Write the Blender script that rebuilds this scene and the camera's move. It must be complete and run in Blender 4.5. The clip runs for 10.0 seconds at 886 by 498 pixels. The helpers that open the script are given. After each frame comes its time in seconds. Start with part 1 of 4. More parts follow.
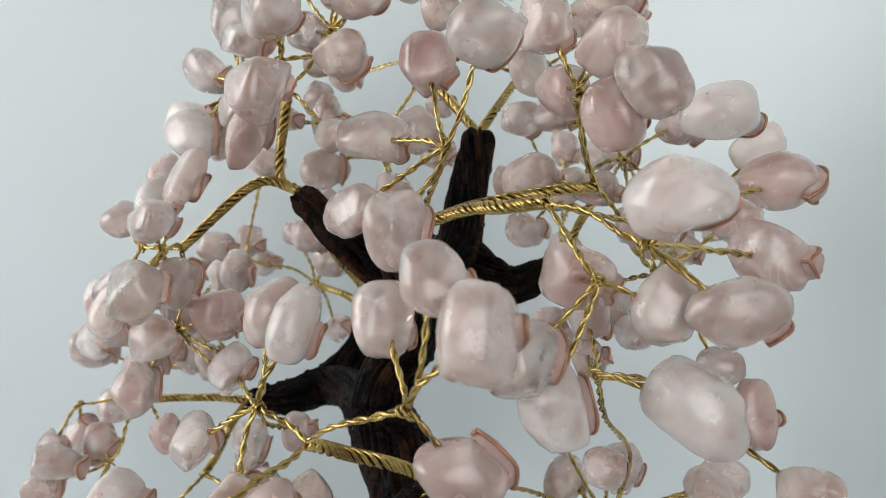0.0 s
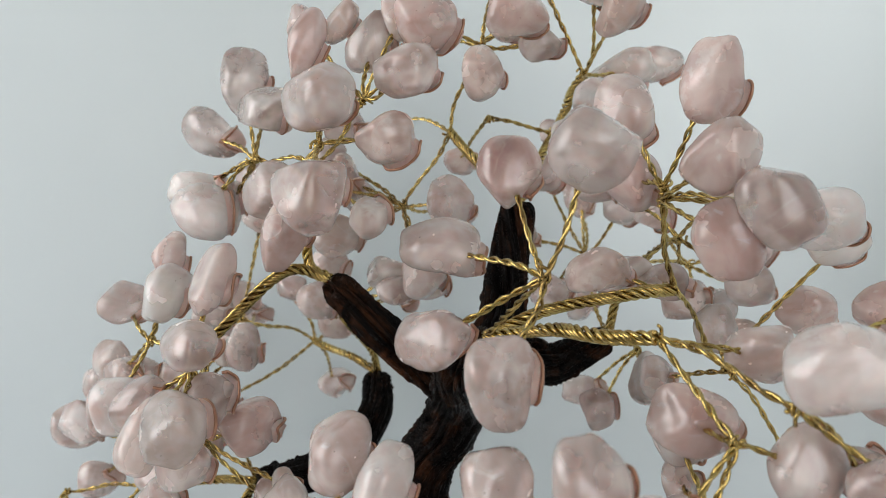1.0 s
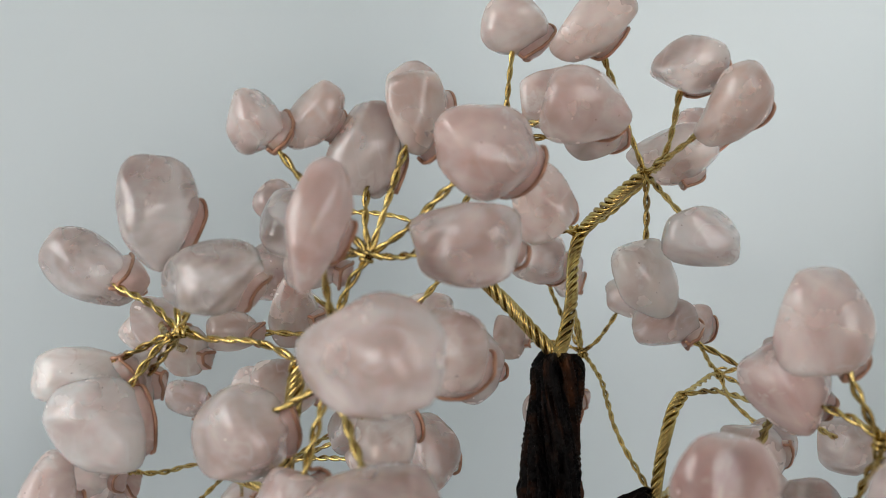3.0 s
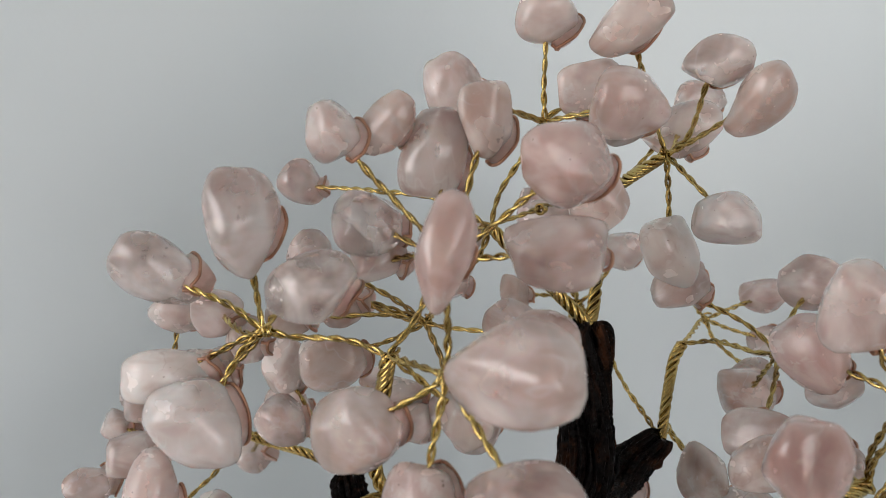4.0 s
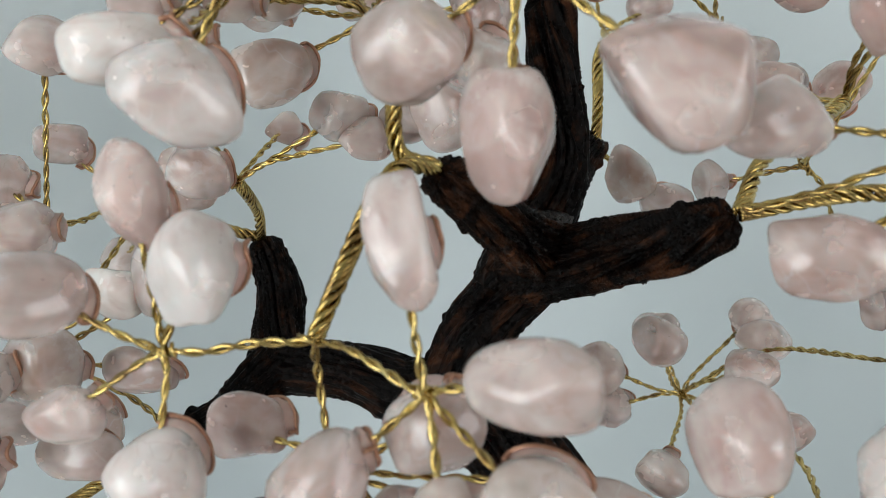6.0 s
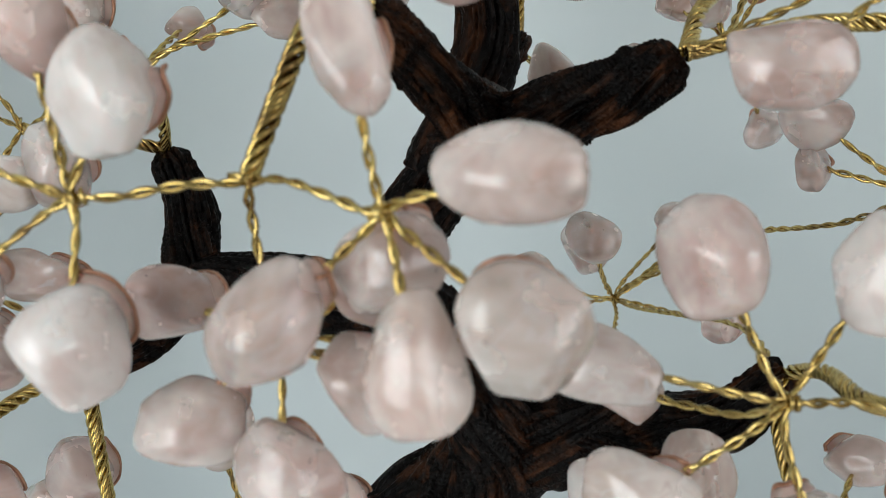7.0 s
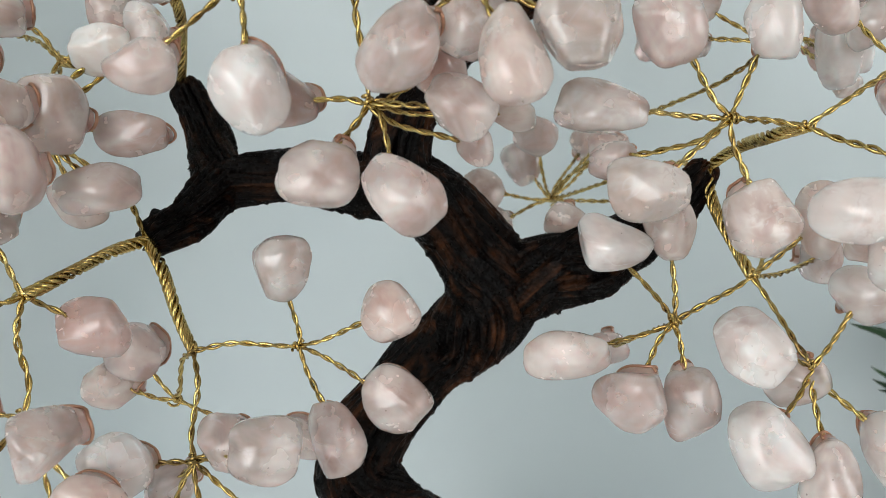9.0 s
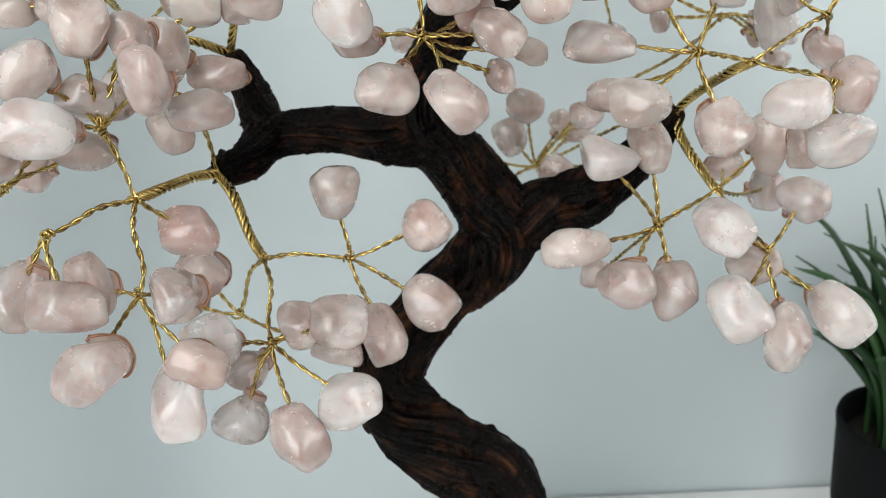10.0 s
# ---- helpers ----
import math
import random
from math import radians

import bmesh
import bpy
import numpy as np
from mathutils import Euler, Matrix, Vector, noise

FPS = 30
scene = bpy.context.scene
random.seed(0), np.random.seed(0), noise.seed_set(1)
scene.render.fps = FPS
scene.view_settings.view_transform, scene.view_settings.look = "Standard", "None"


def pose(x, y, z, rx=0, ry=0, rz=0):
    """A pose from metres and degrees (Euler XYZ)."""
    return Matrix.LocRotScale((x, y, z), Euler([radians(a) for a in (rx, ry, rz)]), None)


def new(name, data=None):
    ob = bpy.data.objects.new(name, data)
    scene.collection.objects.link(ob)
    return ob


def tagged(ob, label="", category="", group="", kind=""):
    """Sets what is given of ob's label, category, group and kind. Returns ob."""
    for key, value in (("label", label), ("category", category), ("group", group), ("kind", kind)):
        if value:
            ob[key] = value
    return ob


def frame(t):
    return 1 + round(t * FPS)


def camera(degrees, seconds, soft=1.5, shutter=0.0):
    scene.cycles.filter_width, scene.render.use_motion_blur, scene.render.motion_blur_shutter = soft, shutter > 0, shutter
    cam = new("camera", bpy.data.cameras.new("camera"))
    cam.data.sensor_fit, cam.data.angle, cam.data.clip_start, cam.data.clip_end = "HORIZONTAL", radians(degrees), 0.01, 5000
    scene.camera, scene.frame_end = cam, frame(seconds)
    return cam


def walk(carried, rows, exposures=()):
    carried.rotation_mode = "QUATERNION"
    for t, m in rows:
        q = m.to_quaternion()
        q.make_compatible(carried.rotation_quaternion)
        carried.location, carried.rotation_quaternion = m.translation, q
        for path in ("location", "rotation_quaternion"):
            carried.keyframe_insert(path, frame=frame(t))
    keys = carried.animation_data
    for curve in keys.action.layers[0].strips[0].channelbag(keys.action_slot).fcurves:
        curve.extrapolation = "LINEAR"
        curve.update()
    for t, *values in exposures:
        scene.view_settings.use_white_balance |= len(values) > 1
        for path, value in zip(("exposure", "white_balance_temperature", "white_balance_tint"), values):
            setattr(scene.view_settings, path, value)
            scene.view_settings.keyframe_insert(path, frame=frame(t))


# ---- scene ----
from mathutils.bvhtree import BVHTree

cam = camera(56.95, 10.0, soft=0.5)
ROWS = [
    (0, 0.0000, -0.0000, 0.3890, 85.00, 0.00, -0.00),
    (0.5, -0.0209, 0.0102, 0.4018, 84.23, 0.08, -2.48),
    (1, -0.0361, 0.0272, 0.4232, 83.14, 0.40, -5.10),
    (1.5, -0.0483, 0.0534, 0.4368, 81.80, 0.75, -7.94),
    (2, -0.0530, 0.0855, 0.4467, 80.43, 0.76, -11.22),
    (2.5, -0.0610, 0.1147, 0.4580, 78.65, 0.69, -14.76),
    (2.7, -0.0659, 0.1228, 0.4669, 77.62, 0.25, -16.43),
    (3.8, -0.0999, 0.1372, 0.4947, 71.83, 0.04, -24.31),
    (4, -0.1088, 0.1375, 0.4984, 70.01, -0.04, -25.90),
    (4.5, -0.1230, 0.1435, 0.4966, 66.62, -0.45, -30.21),
    (5, -0.1298, 0.1479, 0.4880, 63.53, -0.37, -34.48),
    (5.5, -0.1408, 0.1575, 0.4670, 62.29, -0.24, -39.68),
    (6, -0.1530, 0.1707, 0.4465, 61.64, -0.04, -45.18),
    (6.2, -0.1566, 0.1743, 0.4366, 61.56, -0.11, -47.14),
    (7.3, -0.1632, 0.1765, 0.4091, 61.65, -0.79, -55.03),
    (7.5, -0.1692, 0.1771, 0.4020, 62.01, -0.72, -56.61),
    (8, -0.1853, 0.1743, 0.3924, 63.87, -0.21, -59.90),
    (8.5, -0.2128, 0.1729, 0.3843, 66.22, 0.35, -62.61),
    (9, -0.2447, 0.1743, 0.3755, 68.67, 0.53, -65.18),
    (9.5, -0.2748, 0.1758, 0.3623, 70.97, 0.49, -67.33),
    (10, -0.3104, 0.1766, 0.3505, 72.81, 0.43, -69.61),
]
walk(cam, [(t, pose(x, y, z, rx, ry, rz)) for t, x, y, z, rx, ry, rz in ROWS],
     exposures=[(0, -0.11, 6720, 16), (1, -0.22, 6760, 17), (2.5, -0.26, 6740, 16), (3.8, -0.43, 6900, 21), (4.5, -0.35, 6900, 20),
                (5, -0.29, 6800, 16), (6, -0.10, 6580, 13), (7.5, -0.08, 6600, 12), (10, 0.02, 6680, 13)])

# ---- light ----
world = bpy.data.worlds.new("sky")
scene.world = world
world.use_nodes = True
wn = world.node_tree
sky = wn.nodes.new("ShaderNodeTexSky")
sky.sky_type, sky.sun_disc = "NISHITA", False
sky.sun_elevation, sky.sun_rotation = radians(35), radians(200)
wn.links.new(sky.outputs[0], wn.nodes["Background"].inputs[0])
wn.nodes["Background"].inputs[1].default_value = 0.12


def added_light(name, m, width, height, power):
    """An added area lamp in an unseen opening, standing in for daylight."""
    data = bpy.data.lights.new(name, "AREA")
    data.shape, data.size, data.size_y, data.energy, data.color = "RECTANGLE", width, height, power, (0.97, 1.0, 0.97)
    new(name, data).matrix_world = m


ROOM_W, ROOM_S, ROOM_H = -1.3, -1.3, 1.9   # unseen west wall, south wall, ceiling; the table stands at z = 0
# two lamps added out of view to light the tree from both sides
added_light("added_light_west", pose(ROOM_W - 0.06, 0.1, 0.95, 0, -90, 0), 1.1, 0.9, 18.5)
added_light("added_light_south", pose(0.0, ROOM_S - 0.06, 0.95, 90, 0, 0), 0.9, 1.1, 9.5)

cam.data.dof.use_dof = True
cam.data.dof.focus_distance = 0.215
cam.data.dof.aperture_fstop = 23.0


# ---- materials ----
def material(name, build):
    mat = bpy.data.materials.new(name)
    mat.use_nodes = True
    nt = mat.node_tree
    build(nt, nt.nodes["Principled BSDF"])
    return mat


def node(nt, kind, **values):
    n = nt.nodes.new(kind)
    for key, value in values.items():
        n.inputs[key].default_value = value
    return n


def ramp(nt, fac, stops):
    n = nt.nodes.new("ShaderNodeValToRGB")
    els = n.color_ramp.elements
    while len(els) < len(stops):
        els.new(0.5)
    for e, (p, c) in zip(els, stops):
        e.position, e.color = p, (*c, 1)
    nt.links.new(fac, n.inputs[0])
    return n.outputs[0]


def coords(nt, scale=(1, 1, 1), by_object=True):
    """Object coordinates, shifted by each object's own random number."""
    tc = nt.nodes.new("ShaderNodeTexCoord")
    mp = nt.nodes.new("ShaderNodeMapping")
    mp.inputs["Scale"].default_value = scale
    nt.links.new(tc.outputs["Object"], mp.inputs[0])
    if by_object:
        info = nt.nodes.new("ShaderNodeObjectInfo")
        mul = node(nt, "ShaderNodeMath")
        mul.operation = "MULTIPLY"
        mul.inputs[1].default_value = 37.0
        nt.links.new(info.outputs["Random"], mul.inputs[0])
        nt.links.new(mul.outputs[0], mp.inputs["Location"])
    return mp.outputs[0]


def noise_tex(nt, vec, scale, detail=3.0, rough=0.55, distortion=0.0):
    n = node(nt, "ShaderNodeTexNoise", Scale=scale, Detail=detail, Roughness=rough, Distortion=distortion)
    nt.links.new(vec, n.inputs["Vector"])
    return n.outputs["Fac"]


def bump(nt, p, height, strength, distance):
    b = node(nt, "ShaderNodeBump", Strength=strength, Distance=distance)
    nt.links.new(height, b.inputs["Height"])
    nt.links.new(b.outputs[0], p.inputs["Normal"])


def mixed(nt, fac, a, b, blend="MIX"):
    n = nt.nodes.new("ShaderNodeMix")
    n.data_type, n.blend_type = "RGBA", blend
    for sock, value in ((n.inputs[0], fac), (n.inputs[6], a), (n.inputs[7], b)):
        if isinstance(value, (float, int)):
            sock.default_value = value
        elif isinstance(value, tuple):
            sock.default_value = (*value, 1)
        else:
            nt.links.new(value, sock)
    return n.outputs[2]


def quartz(pale, deep, vein, clear, scatter):
    """Tumbled quartz: soft clouds of colour, milky feathers, wisps of healed cracks, a polished skin."""
    def build(nt, p):
        vec = coords(nt)
        info = nt.nodes.new("ShaderNodeObjectInfo")
        own = node(nt, "ShaderNodeTexWhiteNoise")
        own.noise_dimensions = "1D"
        nt.links.new(info.outputs["Random"], own.inputs["W"])
        # clouds of rose in a paler body, each stone with its own share
        add = node(nt, "ShaderNodeMath")
        add.operation = "MULTIPLY_ADD"
        add.inputs[1].default_value, add.inputs[2].default_value = 0.34, -0.17
        nt.links.new(info.outputs["Random"], add.inputs[0])
        tot = node(nt, "ShaderNodeMath")
        nt.links.new(noise_tex(nt, vec, 55, 2, 0.5, 0.3), tot.inputs[0])
        nt.links.new(add.outputs[0], tot.inputs[1])
        col = ramp(nt, tot.outputs[0], [(0.27, pale), (0.75, deep)])
        lean = ramp(nt, own.outputs["Value"], [(0.0, (0.73, 0.61, 0.52)), (0.35, (0.76, 0.61, 0.59)), (0.65, (0.83, 0.77, 0.75)), (1.0, (0.68, 0.51, 0.48))])
        col = mixed(nt, 0.30, col, lean)
        # milky feathers with ragged rims
        milk = noise_tex(nt, vec, 60, 3, 0.5, 0.5)
        col = mixed(nt, ramp(nt, milk, [(0.47, (0, 0, 0)), (0.64, (0.46, 0.46, 0.46))]), col, vein)
        # veils drawn out one way, milky and dark by turns
        veil = noise_tex(nt, coords(nt, (1.0, 1.7, 1.25)), 84, 3.4, 0.56, 0.6)
        col = mixed(nt, ramp(nt, veil, [(0.49, (0, 0, 0)), (0.66, (0.55, 0.55, 0.55))]), col, vein)
        col = mixed(nt, ramp(nt, veil, [(0.34, (0.50, 0.50, 0.50)), (0.47, (0, 0, 0))]), col, (0.74, 0.60, 0.57), "MULTIPLY")
        # fine mottling through the body
        mottle = ramp(nt, noise_tex(nt, vec, 190, 4, 0.62, 0.5), [(0.36, (0.87, 0.79, 0.77)), (0.58, (1, 1, 1))])
        col = mixed(nt, 0.14, col, mottle, "MULTIPLY")
        # wisps: thin bent sheets seen edge on
        wisp = noise_tex(nt, vec, 40, 3, 0.55, 0.7)
        line = ramp(nt, wisp, [(0.485, (0, 0, 0)), (0.50, (0.58, 0.58, 0.58)), (0.515, (0, 0, 0))])
        some = ramp(nt, noise_tex(nt, vec, 95, 2), [(0.46, (0, 0, 0)), (0.58, (1, 1, 1))])
        col = mixed(nt, mixed(nt, 1.0, line, some, "MULTIPLY"), col, vein)
        # dark healed cracks in a few places
        crack = node(nt, "ShaderNodeTexVoronoi", Scale=85.0)
        crack.feature = "DISTANCE_TO_EDGE"
        warp = node(nt, "ShaderNodeTexNoise", Scale=120.0, Detail=3.0)
        nt.links.new(vec, warp.inputs["Vector"])
        bent = node(nt, "ShaderNodeVectorMath")
        bent.operation = "MULTIPLY_ADD"
        nt.links.new(warp.outputs["Color"], bent.inputs[0])
        bent.inputs[1].default_value = (0.02, 0.02, 0.02)
        nt.links.new(vec, bent.inputs[2])
        nt.links.new(bent.outputs[0], crack.inputs["Vector"])
        rift = ramp(nt, crack.outputs["Distance"], [(0.0, (0.40, 0.40, 0.40)), (0.03, (0, 0, 0))])
        rare = ramp(nt, noise_tex(nt, vec, 52, 2), [(0.60, (0, 0, 0)), (0.66, (1, 1, 1))])
        col = mixed(nt, mixed(nt, 1.0, rift, rare, "MULTIPLY"), col, (0.50, 0.36, 0.32))
        grit = ramp(nt, noise_tex(nt, vec, 330, 3, 0.6), [(0.51, (0, 0, 0)), (0.60, (0.45, 0.45, 0.45))])
        where = ramp(nt, noise_tex(nt, vec, 48, 2), [(0.57, (0, 0, 0)), (0.64, (1, 1, 1))])
        chipped = mixed(nt, 1.0, grit, where, "MULTIPLY")
        col = mixed(nt, chipped, col, (0.93, 0.90, 0.88))
        # near-white flakes inside, with sharp ragged rims, that also paint in glints
        glint_flake = noise_tex(nt, vec, 130, 5, 0.62, 1.3)
        col = mixed(nt, ramp(nt, glint_flake, [(0.635, (0, 0, 0)), (0.70, (0.50, 0.50, 0.50))]), col, (0.95, 0.93, 0.92))
        speck = noise_tex(nt, vec, 900, 1)
        col = mixed(nt, ramp(nt, speck, [(0.785, (0, 0, 0)), (0.805, (0.8, 0.8, 0.8))]), col, (0.13, 0.08, 0.07))
        nt.links.new(col, p.inputs["Base Color"])
        p.inputs["Subsurface Weight"].default_value = scatter
        p.inputs["Subsurface Radius"].default_value = (1.0, 0.78, 0.72)
        p.inputs["Subsurface Scale"].default_value = 0.007
        # clear between the feathers, and more so in some stones than in others
        lucid = mixed(nt, 1.0, ramp(nt, milk, [(0.40, (min(0.95, clear * 1.1),) * 3), (0.64, (clear * 0.6,) * 3)]),
                      ramp(nt, own.outputs["Value"], [(0.0, (0.68,) * 3), (1.0, (1.0,) * 3)]), "MULTIPLY")
        nt.links.new(lucid, p.inputs["Transmission Weight"])
        p.inputs["IOR"].default_value = 1.54
        nt.links.new(ramp(nt, noise_tex(nt, vec, 120, 3), [(0.35, (0.16,) * 3), (0.7, (0.32,) * 3)]), p.inputs["Roughness"])
        p.inputs["Specular IOR Level"].default_value = 0.2
        p.inputs["Coat Weight"].default_value = 0.5
        p.inputs["Coat Roughness"].default_value = 0.04
        # mostly smooth, with small patches where the polish broke on old chips
        chips = mixed(nt, ramp(nt, noise_tex(nt, vec, 75, 2), [(0.57, (0, 0, 0)), (0.66, (0.8, 0.8, 0.8))]),
                      (0.5, 0.5, 0.5), noise_tex(nt, vec, 520, 2, 0.5))
        soft = noise_tex(nt, vec, 170, 2, 0.5)
        bump(nt, p, mixed(nt, 0.6, soft, chips), 0.16, 0.0005)
        # the skin follows the dents and breaks up on the chips
        dents = node(nt, "ShaderNodeBump", Strength=0.22, Distance=0.0007)
        nt.links.new(mixed(nt, 0.75, noise_tex(nt, vec, 110, 2, 0.5), chips), dents.inputs["Height"])
        nt.links.new(dents.outputs[0], p.inputs["Coat Normal"])
    return build


QUARTZ = {
    "m": material("rose_quartz", quartz((0.77, 0.645, 0.595), (0.68, 0.505, 0.455), (0.870, 0.805, 0.770), 0.68, 0.75)),
    # milky stones, their tone raised further to stand in for light from one side
    "w": material("milky_quartz", quartz((0.86, 0.815, 0.785), (0.80, 0.73, 0.69), (0.91, 0.88, 0.865), 0.46, 0.8)),
    "p": material("pink_quartz", quartz((0.75, 0.56, 0.51), (0.64, 0.42, 0.375), (0.84, 0.73, 0.685), 0.62, 0.75)),
    "g": material("clear_rose_quartz", quartz((0.80, 0.715, 0.665), (0.73, 0.59, 0.54), (0.88, 0.84, 0.815), 1.0, 0.35)),
}


def brass_build(nt, p):
    """Brass wire; its brown patches are shade put into the colour."""
    vec = coords(nt, by_object=False)
    n = noise_tex(nt, vec, 90, 4, 0.65)
    nt.links.new(ramp(nt, n, [(0.34, (0.24, 0.155, 0.06)), (0.50, (0.48, 0.35, 0.12)), (0.66, (0.68, 0.52, 0.21))]), p.inputs["Base Color"])
    p.inputs["Metallic"].default_value = 1.0
    nt.links.new(ramp(nt, noise_tex(nt, vec, 400, 2), [(0.3, (0.14,) * 3), (0.7, (0.28,) * 3)]), p.inputs["Roughness"])


def copper_build(nt, p):
    p.inputs["Base Color"].default_value = (0.55, 0.24, 0.14, 1)
    nt.links.new(ramp(nt, noise_tex(nt, coords(nt), 200, 3), [(0.3, (0.30, 0.145, 0.085)), (0.7, (0.50, 0.27, 0.18))]), p.inputs["Base Color"])
    p.inputs["Metallic"].default_value = 0.6
    p.inputs["Roughness"].default_value = 0.42


def glue_build(nt, p):
    nt.links.new(ramp(nt, noise_tex(nt, coords(nt), 260, 3), [(0.3, (0.66, 0.43, 0.37)), (0.7, (0.80, 0.61, 0.55))]), p.inputs["Base Color"])
    p.inputs["Subsurface Weight"].default_value = 0.5
    p.inputs["Subsurface Radius"].default_value = (1.0, 0.5, 0.4)
    p.inputs["Subsurface Scale"].default_value = 0.003
    p.inputs["Transmission Weight"].default_value = 0.45
    p.inputs["Roughness"].default_value = 0.3


def bark_build(nt, p):
    """Dark varnished bark whose ridges run along each limb, by the grain stored on the mesh, worn to rust brown in patches."""
    at = nt.nodes.new("ShaderNodeAttribute")
    at.attribute_name = "grain"
    fibre = noise_tex(nt, at.outputs["Vector"], 260, 4, 0.62, 0.6)
    vec = coords(nt, by_object=False)
    big = noise_tex(nt, vec, 75, 4, 0.65, 0.6)
    crust = noise_tex(nt, vec, 300, 5, 0.68, 0.4)
    fine = noise_tex(nt, vec, 900, 3, 0.6)
    col = ramp(nt, crust, [(0.40, (0.0006, 0.0004, 0.0004)), (0.58, (0.0026, 0.0013, 0.0009)), (0.78, (0.016, 0.0065, 0.0035))])
    rust = ramp(nt, big, [(0.47, (0, 0, 0)), (0.64, (0.9, 0.9, 0.9))])
    worn = ramp(nt, fibre, [(0.44, (0, 0, 0)), (0.66, (1, 1, 1))])
    col = mixed(nt, mixed(nt, 1.0, rust, worn, "MULTIPLY"), col, (0.088, 0.032, 0.013))
    nt.links.new(col, p.inputs["Base Color"])
    p.inputs["Specular IOR Level"].default_value = 0.10
    nt.links.new(ramp(nt, fine, [(0.3, (0.20,) * 3), (0.7, (0.46,) * 3)]), p.inputs["Roughness"])
    both = node(nt, "ShaderNodeMath")
    both.operation = "MULTIPLY_ADD"
    nt.links.new(fibre, both.inputs[0])
    both.inputs[1].default_value = 0.65
    nt.links.new(crust, both.inputs[2])
    bump(nt, p, both.outputs[0], 0.9, 0.0011)


def wall_build(nt, p):
    vec = coords(nt, by_object=False)
    nt.links.new(ramp(nt, noise_tex(nt, vec, 6, 3), [(0.3, (0.680, 0.762, 0.782)), (0.7, (0.712, 0.790, 0.806))]), p.inputs["Base Color"])
    p.inputs["Roughness"].default_value = 0.75
    bump(nt, p, noise_tex(nt, vec, 500, 3), 0.1, 0.0004)


def room_build(nt, p):
    # mid grey on the unseen room sides, to cut the light they throw back
    nt.links.new(ramp(nt, noise_tex(nt, coords(nt, by_object=False), 5, 3), [(0.3, (0.30, 0.30, 0.29)), (0.7, (0.34, 0.34, 0.33))]), p.inputs["Base Color"])
    p.inputs["Roughness"].default_value = 0.8


def white_build(nt, p):
    nt.links.new(ramp(nt, noise_tex(nt, coords(nt, by_object=False), 9, 3), [(0.3, (0.80, 0.80, 0.79)), (0.7, (0.85, 0.85, 0.84))]), p.inputs["Base Color"])
    p.inputs["Roughness"].default_value = 0.45


def pot_build(nt, p):
    nt.links.new(ramp(nt, noise_tex(nt, coords(nt, by_object=False), 90, 4), [(0.3, (0.0040, 0.0044, 0.0048)), (0.7, (0.0065, 0.007, 0.0075))]), p.inputs["Base Color"])
    p.inputs["Specular IOR Level"].default_value = 0.1
    p.inputs["Roughness"].default_value = 0.7


def soil_build(nt, p):
    n = noise_tex(nt, coords(nt, by_object=False), 320, 4, 0.7)
    nt.links.new(ramp(nt, n, [(0.3, (0.006, 0.005, 0.004)), (0.7, (0.026, 0.020, 0.014))]), p.inputs["Base Color"])
    p.inputs["Roughness"].default_value = 0.9
    bump(nt, p, n, 1.0, 0.003)


def leaf_build(nt, p):
    info = nt.nodes.new("ShaderNodeObjectInfo")
    nt.links.new(ramp(nt, info.outputs["Random"], [(0.0, (0.010, 0.040, 0.012)), (1.0, (0.042, 0.115, 0.032))]), p.inputs["Base Color"])
    p.inputs["Roughness"].default_value = 0.4


BRASS, COPPER, GLUE = material("brass_wire", brass_build), material("copper_wire", copper_build), material("clear_glue", glue_build)
BARK, WALL, WHITE = material("dark_bark", bark_build), material("wall_paint", wall_build), material("white_board", white_build)
ROOM = material("unseen_room_grey", room_build)
POT, SOIL, LEAF = material("dark_pot", pot_build), material("soil", soil_build), material("grass_blade", leaf_build)


# ---- mesh helpers ----
def mesh_of(name, verts, faces, mat, smooth=True):
    me = bpy.data.meshes.new(name)
    me.from_pydata([tuple(v) for v in verts], [], faces)
    me.materials.append(mat)
    if smooth:
        me.shade_smooth()
    return me


def part(name, me, parent, label="", m=None):
    ob = new(name, me)
    ob.parent = parent
    if m is not None:
        ob.matrix_basis = m
    return tagged(ob, label)


def box(name, lo, hi, mat, bevel=0.0):
    bm = bmesh.new()
    bmesh.ops.create_cube(bm, size=1.0)
    for v in bm.verts:
        v.co = Vector([lo[k] + (v.co[k] + 0.5) * (hi[k] - lo[k]) for k in range(3)])
    if bevel:
        bmesh.ops.bevel(bm, geom=bm.edges[:], offset=bevel, segments=3, affect="EDGES", profile=0.5)
    me = bpy.data.meshes.new(name)
    bm.to_mesh(me)
    bm.free()
    me.materials.append(mat)
    return me


def smooth_line(points, steps):
    """A Catmull-Rom line through rows of numbers."""
    p = np.array([tuple(q) for q in points], float)
    p = np.vstack([2 * p[0] - p[1], p, 2 * p[-1] - p[-2]])
    rows = []
    for a, b, c, d in zip(p[:-3], p[1:-2], p[2:-1], p[3:]):
        for s in np.linspace(0, 1, steps, endpoint=False):
            rows.append(0.5 * (2 * b + (c - a) * s + (2 * a - 5 * b + 4 * c - d) * s * s + (3 * b - a - 3 * c + d) * s ** 3))
    rows.append(p[-2])
    return np.array(rows)


def frames_along(line):
    """Two cross directions that turn as little as they can along a line."""
    tan = np.gradient(line, axis=0)
    tan /= np.linalg.norm(tan, axis=1)[:, None] + 1e-12
    u = np.cross(tan[0], (0.3, 0.5, 0.81))
    u /= np.linalg.norm(u)
    us = []
    for t in tan:
        u = u - t * (u @ t)
        u /= np.linalg.norm(u)
        us.append(u)
    us = np.array(us)
    return tan, us, np.cross(tan, us)


